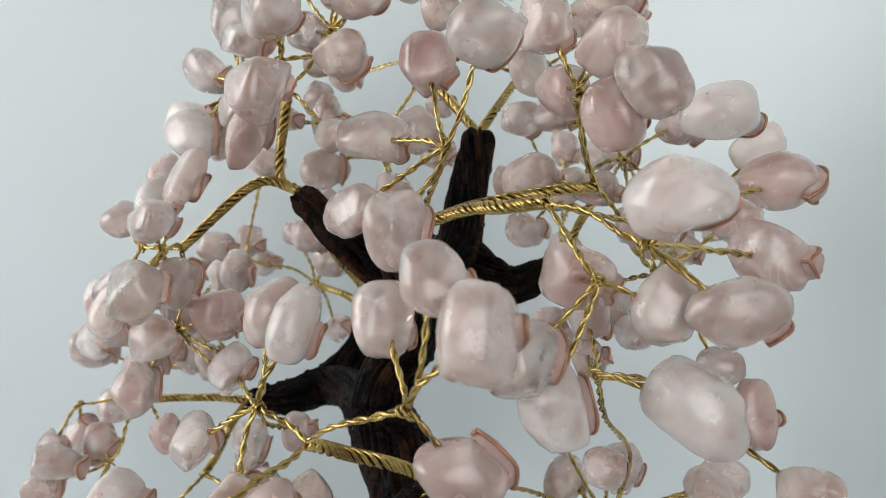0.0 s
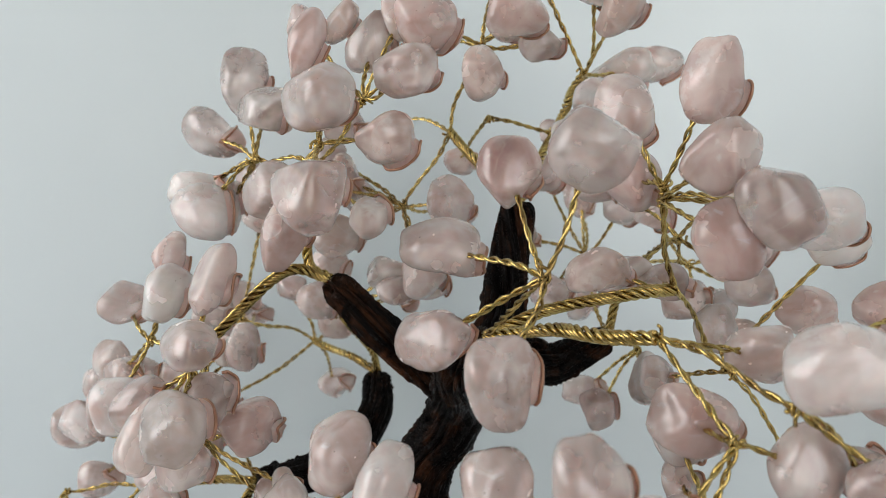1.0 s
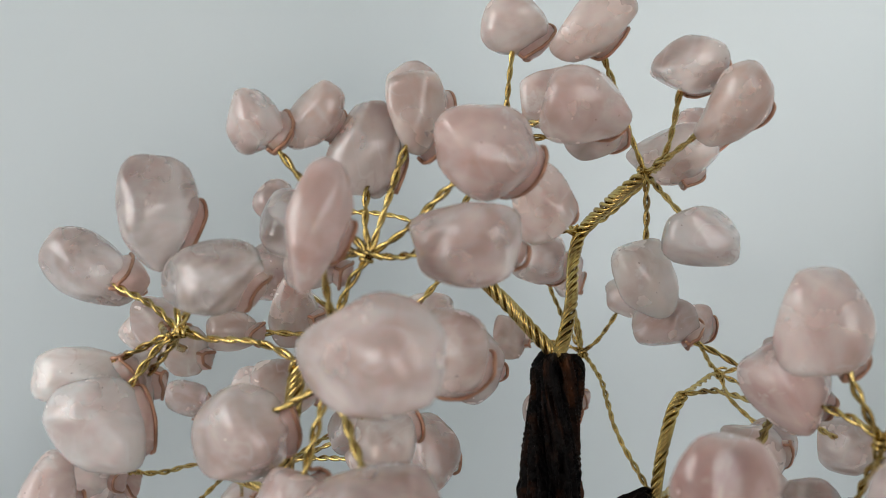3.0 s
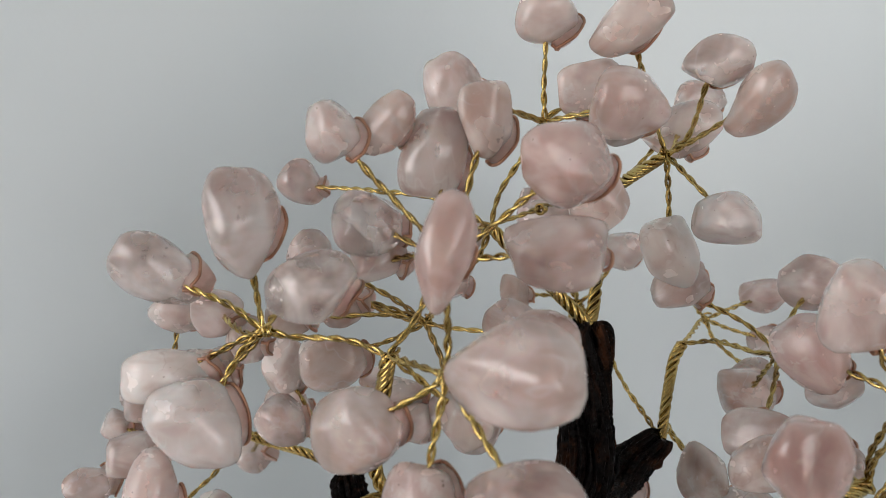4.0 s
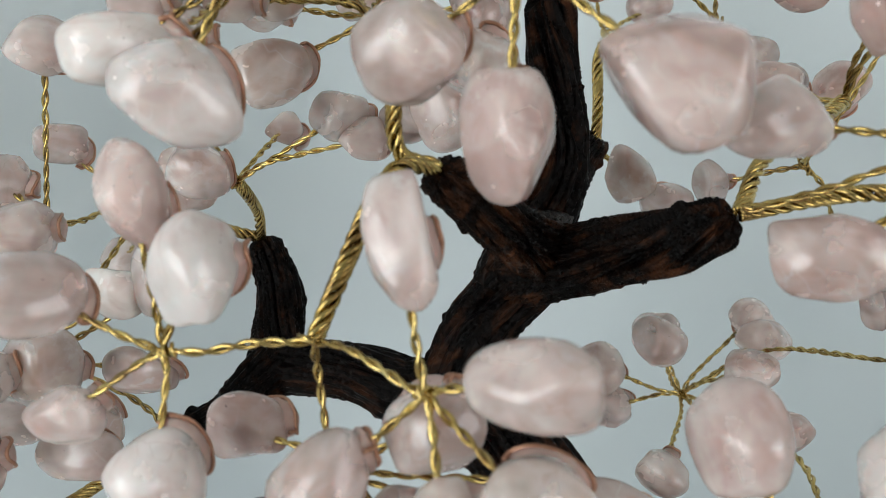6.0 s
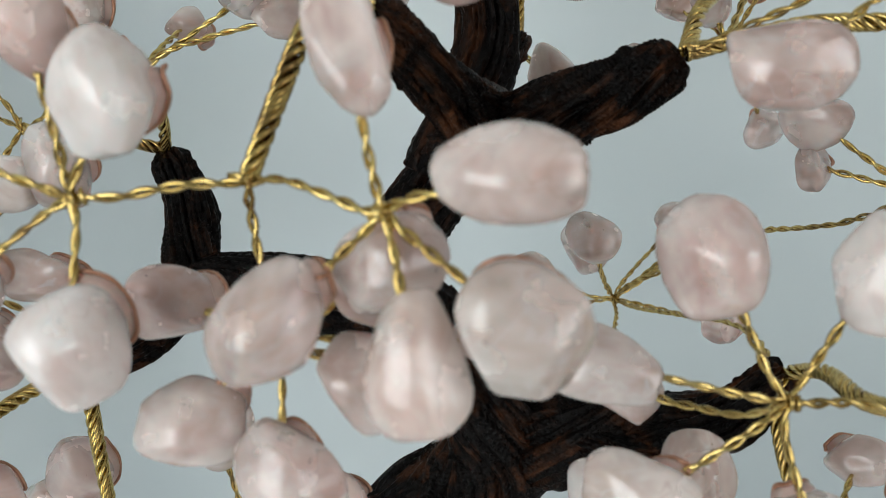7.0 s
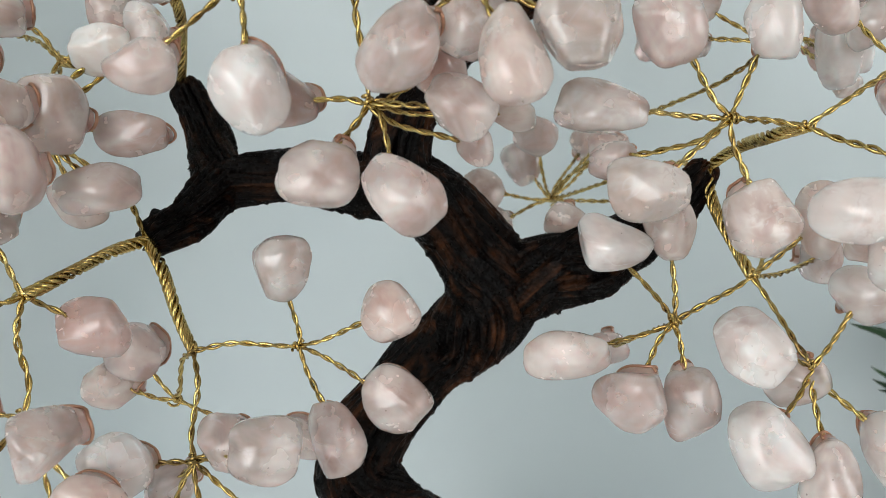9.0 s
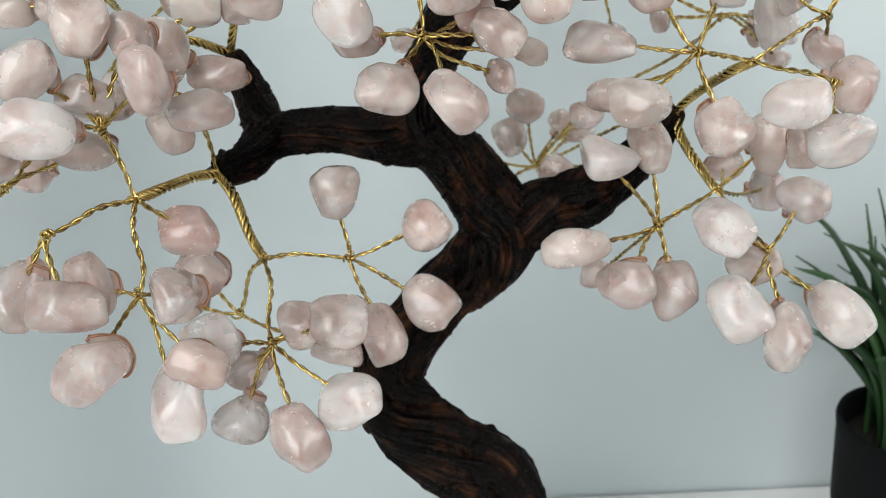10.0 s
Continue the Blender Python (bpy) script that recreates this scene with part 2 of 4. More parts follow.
def tube(line, radius, sides, verts, faces, capped=True):
    """Adds a round tube along a line to the lists of verts and faces."""
    _, u, v = frames_along(line)
    radius = np.broadcast_to(radius, len(line))
    first, n = len(verts), len(line)
    for k in range(n):
        for s in range(sides):
            a = 2 * math.pi * s / sides
            verts.append(line[k] + radius[k] * (math.cos(a) * u[k] + math.sin(a) * v[k]))
    for k in range(n - 1):
        for s in range(sides):
            a, b = first + k * sides + s, first + k * sides + (s + 1) % sides
            faces.append((a, b, b + sides, a + sides))
    if capped:
        faces.append(tuple(first + s for s in reversed(range(sides))))
        faces.append(tuple(first + (n - 1) * sides + s for s in range(sides)))


def resampled(line, step):
    d = np.r_[0, np.cumsum(np.linalg.norm(np.diff(line, axis=0), axis=1))]
    n = max(3, int(d[-1] / step) + 1)
    s = np.linspace(0, d[-1], n)
    return np.stack([np.interp(s, d, line[:, k]) for k in range(3)], 1), s


def twisted(name, line, strands, wire, pitch, spread, sides=6, twist_step=9):
    """Wires twisted round one another along a line."""
    line, s = resampled(np.array(line), pitch / twist_step)
    _, u, v = frames_along(line)
    verts, faces = [], []
    start = random.uniform(0, 6.28)
    wob = 1 + (0.25 if strands < 3 else 0.08) * np.sin(s / pitch * 1.7 + start)
    for k in range(strands):
        a = start + 2 * math.pi * (s / pitch + k / strands) + 0.5 * np.sin(s / pitch * 0.9 + k)
        off = spread * wob
        strand = line + off[:, None] * (np.cos(a)[:, None] * u + np.sin(a)[:, None] * v)
        tube(strand, wire, sides, verts, faces)
    return mesh_of(name, verts, faces, BRASS)


def bowed(a, b, bow):
    """A gently bent line from a to b."""
    a, b = np.array(a), np.array(b)
    d = np.linalg.norm(b - a)
    side = np.array([random.uniform(-1, 1) for _ in range(3)])
    m1 = a + (b - a) * 0.33 + side * bow * d
    m2 = a + (b - a) * 0.70 + side * bow * d * 0.6
    return smooth_line([a, m1, m2, b], 8)


# ---- the room ----
def setting(name, me, label, category):
    return tagged(new(name, me), label, category, kind="structure")


CX, CY, CR = 0.0, 0.27, 0.19           # the rounded corner behind the tree
NX, NY = 0.914, 0.406                  # the way the second wall faces


def curved_wall():
    """One wall that runs behind the tree, turns its corner in a soft curve and runs on."""
    turn = math.atan2(NX, NY)
    inner = [(-1.3, CY + CR)]
    for k in range(25):
        a = turn * k / 24
        inner.append((CX + CR * math.sin(a), CY + CR * math.cos(a)))
    far = 1.75
    inner.append((inner[-1][0] + far * NY, inner[-1][1] - far * NX))
    outer = [(-1.3, CY + CR + 0.1)]
    for k in range(25):
        a = turn * k / 24
        outer.append((CX + (CR + 0.1) * math.sin(a), CY + (CR + 0.1) * math.cos(a)))
    outer.append((outer[-1][0] + far * NY, outer[-1][1] - far * NX))
    verts = [(x, y, z) for z in (-0.75, ROOM_H) for x, y in inner + outer]
    n, m = len(inner), 2 * len(inner)
    faces = []
    for k in range(n - 1):
        faces += [(k, k + 1, m + k + 1, m + k), (n + k + 1, n + k, m + n + k, m + n + k + 1),
                  (m + k, m + k + 1, m + n + k + 1, m + n + k), (k + 1, k, n + k, n + k + 1)]
    faces += [(0, m, m + n, n), (n - 1, 2 * n - 1, m + 2 * n - 1, m + n - 1)]
    return mesh_of("wall_north", verts, faces, WALL)


setting("wall_north", curved_wall(), "pale blue-grey painted wall behind the table", "wall")


def unseen_open_wall(name, m, span, label):
    """An unseen wall, added with an opening for a lamp; it lies in its own x-z plane."""
    w0, w1, z0, z1 = -0.45, 0.45, 0.4, 1.5
    verts, faces = [], []
    for lo, hi in (((-span, -0.75), (w0, ROOM_H)), ((w1, -0.75), (span, ROOM_H)), ((w0, -0.75), (w1, z0)), ((w0, z1), (w1, ROOM_H))):
        b = len(verts)
        verts += [(x, y, z) for y in (-0.06, 0.06) for x, z in ((lo[0], lo[1]), (hi[0], lo[1]), (hi[0], hi[1]), (lo[0], hi[1]))]
        faces += [(b, b + 1, b + 2, b + 3), (b + 7, b + 6, b + 5, b + 4), (b, b + 4, b + 5, b + 1), (b + 1, b + 5, b + 6, b + 2), (b + 2, b + 6, b + 7, b + 3), (b + 3, b + 7, b + 4, b)]
    setting(name, mesh_of(name, verts, faces, ROOM, False), label, "wall").matrix_world = m


# room sides out of view, added to close the place and shape its light
unseen_open_wall("unseen_wall_west", pose(ROOM_W, 0, 0, 0, 0, 90), 2.0, "unseen grey wall with an opening for added light")
unseen_open_wall("unseen_wall_south", pose(0, ROOM_S, 0), 2.2, "unseen grey wall with an opening for added light")
setting("ceiling", box("ceiling", (-1.5, -1.5, ROOM_H + 0.003), (2.2, 0.8, ROOM_H + 0.1), ROOM), "unseen grey ceiling added to close the room and cut fill light", "ceiling")
setting("floor", box("floor", (-1.5, -1.5, -0.85), (2.2, 0.8, -0.753), ROOM), "unseen grey floor added to close the room and cut fill light", "floor")

table = tagged(new("table"), "plain white board table against the pale wall", "table")
top_verts = [(-1.0, CY + CR - 0.002), (CX, CY + CR - 0.002)]
for k in range(1, 13):
    a = math.atan2(NX, NY) * k / 12
    top_verts.append((CX + (CR - 0.002) * math.sin(a), CY + (CR - 0.002) * math.cos(a)))
top_verts.append((top_verts[-1][0] + 0.55 * NY, top_verts[-1][1] - 0.55 * NX))
top_verts += [(top_verts[-1][0] - 0.45, top_verts[-1][1] - 0.2), (-1.0, -0.1)]
n = len(top_verts)
part("tabletop", mesh_of("tabletop", [(x, y, z) for z in (-0.03, 0.0) for x, y in top_verts],
     [tuple(range(n, 2 * n)), tuple(reversed(range(n)))] + [(k, n + k, n + (k + 1) % n, (k + 1) % n) for k in range(n)], WHITE, False), table)
for x, y in ((-0.9, 0.0), (-0.9, 0.38), (0.2, -0.25), (0.1, 0.35)):
    part("leg", box("leg", (x - 0.02, y - 0.02, -0.753), (x + 0.02, y + 0.02, -0.0305), WHITE, 0.002), table)

# ---- the gem tree ----
tree = tagged(new("gemstone_tree"), "gemstone tree with rose quartz stones on brass wire and dark bark", "decorative tree")
tree.location = (0, 0, 0)

LIMB_ROWS = [
    # main
    [(-0.0038, 0.2428, 0.0096, 0.0360), (-0.0158, 0.2488, 0.0770, 0.0240), (-0.0378, 0.2548, 0.1594, 0.0171), (-0.0494, 0.2734, 0.1822, 0.0156), (-0.0521, 0.2898, 0.1977, 0.0146), (-0.0493, 0.2968, 0.2131, 0.0136), (-0.0267, 0.2867, 0.2346, 0.0122), (-0.0162, 0.2754, 0.2451, 0.0138), (-0.0120, 0.2645, 0.2600, 0.0146), (-0.0118, 0.2735, 0.2790, 0.0134), (-0.0176, 0.2835, 0.2927, 0.0124), (-0.0225, 0.2920, 0.3020, 0.0112)],
    # left
    [(-0.0225, 0.2918, 0.2995, 0.0112), (-0.0288, 0.3074, 0.3004, 0.0098), (-0.0352, 0.3238, 0.3026, 0.0082), (-0.0482, 0.3443, 0.3010, 0.0080)],
    # low
    [(-0.0482, 0.3443, 0.3010, 0.0080), (-0.0665, 0.3410, 0.2958, 0.0066), (-0.0815, 0.3428, 0.2938, 0.0050)],
    # stump
    [(-0.0482, 0.3443, 0.3010, 0.0082), (-0.0358, 0.3580, 0.3150, 0.0068), (-0.0345, 0.3668, 0.3287, 0.0054)],
    # upper
    [(-0.0176, 0.2835, 0.2927, 0.0120), (-0.0229, 0.2928, 0.3035, 0.0112), (-0.0194, 0.2928, 0.3186, 0.0098), (-0.0117, 0.2893, 0.3317, 0.0092), (-0.0065, 0.2769, 0.3498, 0.0090)],
    # crown
    [(-0.0105, 0.2882, 0.3351, 0.0095), (0.0045, 0.2867, 0.3633, 0.0080), (0.0087, 0.2921, 0.3841, 0.0068), (0.0128, 0.2981, 0.4046, 0.0060)],
    # one
    [(-0.0071, 0.2769, 0.3498, 0.0092), (-0.0302, 0.2733, 0.3656, 0.0063), (-0.0478, 0.2750, 0.3832, 0.0047)],
    # three
    [(-0.0085, 0.2851, 0.3412, 0.0092), (-0.0116, 0.2563, 0.3592, 0.0076), (-0.0108, 0.2429, 0.3664, 0.0070), (-0.0078, 0.2335, 0.3738, 0.0052)],
    # four
    [(0.0045, 0.2867, 0.3633, 0.0078), (0.0228, 0.2988, 0.3500, 0.0070), (0.0353, 0.3030, 0.3518, 0.0061), (0.0461, 0.3032, 0.3568, 0.0044)],
    # right
    [(-0.0052, 0.2653, 0.2594, 0.0135), (-0.0065, 0.2485, 0.2694, 0.0128), (-0.0032, 0.2289, 0.2793, 0.0102), (-0.0088, 0.2098, 0.2970, 0.0069), (-0.0020, 0.2021, 0.3098, 0.0045)],
    # nub
    [(-0.0065, 0.2485, 0.2694, 0.0105), (-0.0105, 0.2300, 0.2765, 0.0086), (-0.0112, 0.2215, 0.2815, 0.0055)],
]


def bark(rows, sides=132):
    """One limb: a gnarled tube with ridges and deep furrows that wind along it."""
    line = smooth_line(rows, 44)
    path, radius = line[:, :3], line[:, 3]
    tan, u, v = frames_along(path)
    radius = radius.copy()
    radius[-5:] *= (0.98, 0.95, 0.89, 0.80, 0.64)
    d = np.r_[0, np.cumsum(np.linalg.norm(np.diff(path, axis=0), axis=1))]
    verts, faces, grain = [], [], []
    seed = random.uniform(0, 50)
    for k in range(len(path)):
        sway = 0.5 * math.sin(d[k] * 70 + seed)
        for s in range(sides):
            a = 2 * math.pi * s / sides
            way = math.cos(a) * u[k] + math.sin(a) * v[k]
            spin = a + d[k] * 16 + sway
            cx, cy = math.cos(spin), math.sin(spin)
            lump = noise.noise(Vector(way) * 1.1 + Vector((seed, 0, d[k] * 55)))
            furrow = noise.noise(Vector((cx * 2.6, cy * 2.6, d[k] * 17 + seed)))
            crack = noise.noise(Vector((cx * 6.5, cy * 6.5, d[k] * 30 + seed)))
            fibre = noise.noise(Vector((cx * 17, cy * 17, d[k] * 48 + seed)))
            rag = max(0.0, noise.noise(Vector((cx * 9, cy * 9, d[k] * 190 + seed))) - 0.40)
            r = radius[k] * (1.03 + 0.11 * lump) - 0.0027 * (1 - min(1, abs(furrow) / 0.13)) ** 1.5 - 0.0013 * (1 - min(1, abs(crack) / 0.16)) ** 1.3 + 0.0008 * fibre + 0.00025 * noise.noise(Vector((cx * 14, cy * 14, d[k] * 240 + seed))) + 0.0030 * rag
            frayed = 0.004 * noise.noise(Vector((cx * 3, cy * 3, seed))) * max(0, 1 - (len(path) - 1 - k) / 8)
            verts.append(path[k] + r * way + tan[k] * frayed)
            grain.append((cx * radius[k], cy * radius[k], d[k] * 0.07 + seed))
    n = len(path)
    for k in range(n - 1):
        for s in range(sides):
            a, b = k * sides + s, k * sides + (s + 1) % sides
            faces.append((a, b, b + sides, a + sides))
    for k, sign in ((0, -1), (n - 1, 1)):
        c = len(verts)
        verts.append(path[k] + tan[k] * radius[k] * 0.35 * sign)
        grain.append((0, 0, d[k] + seed))
        for s in range(sides):
            a, b = k * sides + s, k * sides + (s + 1) % sides
            faces.append((a, b, c) if sign > 0 else (b, a, c))
    return verts, faces, grain


trunk_verts, trunk_faces, trunk_grain = [], [], []
for rows in LIMB_ROWS:
    v, f, g = bark(rows)
    trunk_grain += g
    b = len(trunk_verts)
    trunk_verts += v
    trunk_faces += [tuple(q + b for q in face) for face in f]
trunk_mesh = mesh_of("trunk", trunk_verts, trunk_faces, BARK)
trunk_mesh.attributes.new("grain", "FLOAT_VECTOR", "POINT").data.foreach_set("vector", np.array(trunk_grain, float).ravel())
part("trunk", trunk_mesh, tree, "twisted dark brown bark trunk with short limbs")

TIPS, KNOTS = {}, {}


def pebble(half, seed, narrow=None):
    """A tumbled stone: a ball with worn flats, drawn out to its three half lengths; narrow: the way in which it tapers, as far as it is long."""
    rnd = random.Random(seed)
    bm = bmesh.new()
    bmesh.ops.create_icosphere(bm, subdivisions=4, radius=1.0)
    flats = []
    for _ in range(7):
        w = Vector((rnd.uniform(-1, 1), rnd.uniform(-1, 1), rnd.uniform(-1, 1))).normalized()
        flats.append((w, rnd.uniform(0.66, 0.92)))
    off = Vector((rnd.uniform(0, 90), rnd.uniform(0, 90), rnd.uniform(0, 90)))
    co, e = [], rnd.uniform(2.15, 2.7)
    flats += [(Vector((1, 0, 0)), rnd.uniform(0.86, 1.0)), (Vector((-1, 0, 0)), rnd.uniform(0.86, 1.0))]
    if narrow is not None:
        e = 2.45
        tip = Vector([a * b for a, b in zip(narrow, half)]).normalized()
        flats.append((tip, 0.82))
    for v in bm.verts:
        p = v.co / (abs(v.co.x) ** e + abs(v.co.y) ** e + abs(v.co.z) ** e) ** (1 / e)
        for w, d in flats:
            over = p.dot(w) - d
            if over > -0.09:
                p -= w * 0.84 * (over + 0.09) ** 2 / (over + 0.25)
        p *= 1 + 0.10 * noise.noise(v.co * 1.1 + off) + 0.022 * noise.noise(v.co * 3.3 + off)
        co.append(p)
    co = np.array(co)
    taper, skew = rnd.uniform(-0.2, 0.2), rnd.uniform(-0.1, 0.1)
    if narrow is not None:
        taper = 0.0
        k, n = narrow.length, np.array(narrow.normalized()) * np.array(half)
        n /= np.linalg.norm(n)
        s = co @ n
        co = s[:, None] * n + (co - s[:, None] * n) * (1 - 0.70 * k * s - 0.30 * k * (s * s - 0.3))[:, None]
    co[:, 1] *= 1 + taper * co[:, 0]
    co[:, 2] *= 1 + 0.7 * taper * co[:, 0]
    co[:, 1] += skew * (co[:, 0] ** 2)
    lo, hi = co.min(0), co.max(0)
    co = (co - (lo + hi) / 2) / ((hi - lo) / 2) * np.array(half)
    for v, p in zip(bm.verts, co):
        v.co = p
    me = bpy.data.meshes.new("stone")
    bm.to_mesh(me)
    bm.free()
    me.shade_smooth()
    return me


def fitting(half, way, along, tree_me):
    """The wire loop and its dab of glue on one side of a stone, in the stone's own axes."""
    way = Vector(way).normalized()
    along = (Vector(along) - way * Vector(along).dot(way)).normalized()
    side = way.cross(along)

    def skin(a, b, lift):
        d = (way + along * a + side * b).normalized()
        place, normal, _, _ = tree_me.ray_cast(d * 0.06, -d)
        return np.array(place + normal * lift) if place else np.array(d * min(half))

    line = [skin(-1.2, 0.0, 0.0006)]
    for k in range(13):
        a = 2 * math.pi * k / 12
        line.append(skin(-0.05 - 0.85 * math.cos(a), 0.40 * math.sin(a) * (0.6 + 0.4 * math.sin(a / 2)), 0.0017))
    verts, faces = [], []
    tube(smooth_line(line, 4), 0.00042, 6, verts, faces)
    loop = mesh_of("wire_loop", verts, faces, COPPER)
    rings, sides = 5, 18
    verts, faces = [skin(-0.05, 0, 0.0016)], []
    for r in range(1, rings + 1):
        for s in range(sides):
            a = 2 * math.pi * s / sides
            f = r / rings
            verts.append(skin(-0.05 + 1.1 * f * math.cos(a), 0.54 * f * math.sin(a), 0.0019 * (1 - f ** 4) - 0.0003 * (r == rings)))
    for s in range(sides):
        faces.append((0, 1 + s, 1 + (s + 1) % sides))
        for r in range(rings - 1):
            a, b = 1 + r * sides + s, 1 + r * sides + (s + 1) % sides
            faces.append((a, a + sides, b + sides, b))
    return loop, mesh_of("glue", verts, faces, GLUE)


COUNT = [0]
AXIS = Vector((-0.02, 0.275, 0.30))
LABEL = {"m": "pale rose quartz tumbled stone", "w": "milky white tumbled quartz stone", "p": "deep pink tumbled quartz stone", "g": "half-clear rose quartz tumbled stone"}


def cluster(name, place, parent, cord, stones, via=None):
    """A knot of wire, the cord that leads to it, and the stones on its stems."""
    from_tip = parent in TIPS
    start = TIPS[parent] if from_tip else KNOTS[parent]
    place = Vector(place)
    KNOTS[name] = place
    away = (place - start)
    rise = smooth_line([start, Vector(via), place], 14) if via else smooth_line([start, start + away * 0.35 + Vector((random.uniform(-1, 1), random.uniform(-1, 1), random.uniform(0, 1))) * away.length * 0.07,
                        start + away * 0.75 + Vector((random.uniform(-1, 1), random.uniform(-1, 1), random.uniform(-0.3, 1))) * away.length * 0.04, place], 10)
    if cord:
        part("wire_cord", twisted("wire_cord", rise, 6, 0.00058, 0.0125, 0.00120, 7, 20), tree)
    else:
        part("wire_branch", twisted("wire_branch", rise, 2, 0.00045, 0.0090, 0.00043), tree)
    # the stems are held by a few turns of wire, whose cut end stands off
    axis = away.normalized() if away.length > 1e-4 else Vector((0, 0, 1))
    u = axis.orthogonal().normalized()
    v = axis.cross(u)
    turns = random.uniform(1.6, 2.6)
    coil = []
    for k in range(27):
        s = k / 26
        ang = 2 * math.pi * turns * s + random.uniform(-0.08, 0.08)
        r = 0.0011 + (0.0016 * (s - 0.85) / 0.15 if s > 0.85 else 0)
        coil.append(np.array(place + axis * (0.0028 * (s - 0.75)) + (u * math.cos(ang) + v * math.sin(ang)) * r))
    verts, faces = [], []
    tube(np.array(coil), 0.00043, 6, verts, faces)
    part("wire_knot", mesh_of("wire_knot", verts, faces, BRASS), tree)
    for x, y, z, a, b, c, rx, ry, rz, tint, *narrow in stones:
        COUNT[0] += 1
        m = pose(x, y, z, rx, ry, rz)
        half = (a / 1000, b / 1000, c / 1000)
        me = pebble(half, COUNT[0], m.to_3x3().inverted() @ Vector(narrow) if narrow else None)
        me.materials.append(QUARTZ[tint])
        stone = part("stone", me, tree, LABEL[tint], m)
        centre = Vector((x, y, z))
        inv = m.to_3x3().inverted()
        to_hub = inv @ (place - centre)
        # the stem meets the stone near the end that points to the knot
        d = to_hub.normalized()
        bm = bmesh.new()
        bm.from_mesh(me)
        from_tree = BVHTree.FromBMesh(bm)
        inward = inv @ (AXIS - centre)
        way = inv @ Vector((1.0, 0.15, -0.1)) + inward.normalized() * 0.25 + d * 0.35 + Vector((random.uniform(-0.25, 0.25), random.uniform(-0.25, 0.25), random.uniform(-0.25, 0.25)))
        hit, _, _, _ = from_tree.ray_cast(d * 0.06, -d)
        end = m @ (hit - d * 0.0008) if hit else centre
        loop, glue = fitting(half, way, -d + Vector((0.01, 0.02, 0.03)), from_tree)
        bm.free()
        part("wire_loop", loop, stone, "copper wire loop")
        part("glue", glue, stone, "dab of pinkish glue")
        if (end - place).length > 0.003:
            part("wire_stem", twisted("wire_stem", bowed(place, end, 0.07), 2, 0.00043, 0.0086, 0.00041), tree)


# ends of the wooden limbs, where the wire cords come out
TIPS['T1'] = Vector((-0.0490, 0.2755, 0.3848))
TIPS['T2'] = Vector((0.0128, 0.2981, 0.4046))
TIPS['T3'] = Vector((-0.0070, 0.2322, 0.3752))
TIPS['T4'] = Vector((0.0465, 0.3032, 0.3575))
TIPS['T5'] = Vector((-0.0343, 0.3676, 0.3300))
TIPS['T6'] = Vector((-0.0828, 0.3428, 0.2938))
TIPS['T7'] = Vector((-0.0020, 0.2021, 0.3098))
# knots of wire: name, place, what it springs from, whether a thick cord leads to it; then its stones:
# centre, half lengths in millimetres, turn in degrees, tint
cluster('up', (-0.0523, 0.2800, 0.4191), 'T1', True, [
    (-0.0370, 0.2736, 0.4038, 7.1, 6.1, 4.9, 41, 47, -73, 'm')], via=(-0.0558, 0.2801, 0.3911))
cluster('c0', (-0.0736, 0.2995, 0.4209), 'up', False, [
    (-0.0905, 0.2961, 0.4044, 10.7, 9.4, 7.2, 66, 7, -24, 'w'),
    (-0.0914, 0.3229, 0.4294, 11.0, 7.8, 6.6, 75, 29, -25, 'g', 0.22, -0.21, -0.16),
    (-0.0672, 0.2824, 0.4362, 9.4, 7.2, 6.5, 67, -16, -16, 'g', -0.24, 0.17, 0.06),
    (-0.0933, 0.3063, 0.4108, 10.4, 6.2, 5.6, 69, 1, -19, 'w', 0.18, -0.08, 0.05),
    (-0.0758, 0.3000, 0.4457, 11.8, 7.9, 6.8, 2, 72, -105, 'g'),
    (-0.0839, 0.3099, 0.4043, 9.3, 5.5, 5.0, -33, 86, -113, 'm'),
    (-0.0783, 0.3286, 0.4139, 6.4, 6.1, 5.1, 67, 5, -17, 'm'),
    (-0.0726, 0.3232, 0.4077, 6.2, 5.3, 4.4, -18, 77, -105, 'm')])
cluster('d1', (-0.0500, 0.2570, 0.4250), 'up', False, [
    (-0.0600, 0.2484, 0.4015, 10.9, 7.6, 5.7, 13, 61, -118, 'p', 0.03, 0.03, 0.10),
    (-0.0496, 0.2260, 0.4141, 11.9, 9.1, 7.7, 59, 33, -73, 'm', -0.01, -0.20, -0.40),
    (-0.0494, 0.2344, 0.4367, 11.7, 8.7, 7.4, 74, -6, -49, 'm'),
    (-0.0648, 0.2661, 0.4123, 9.2, 8.6, 6.5, 67, 1, -37, 'm', -0.07, -0.12, -0.32),
    (-0.0320, 0.2550, 0.4272, 8.3, 7.5, 6.5, 79, 2, -10, 'm'),
    (-0.0527, 0.2525, 0.4513, 10.6, 5.0, 4.3, -21, 69, -147, 'p')])
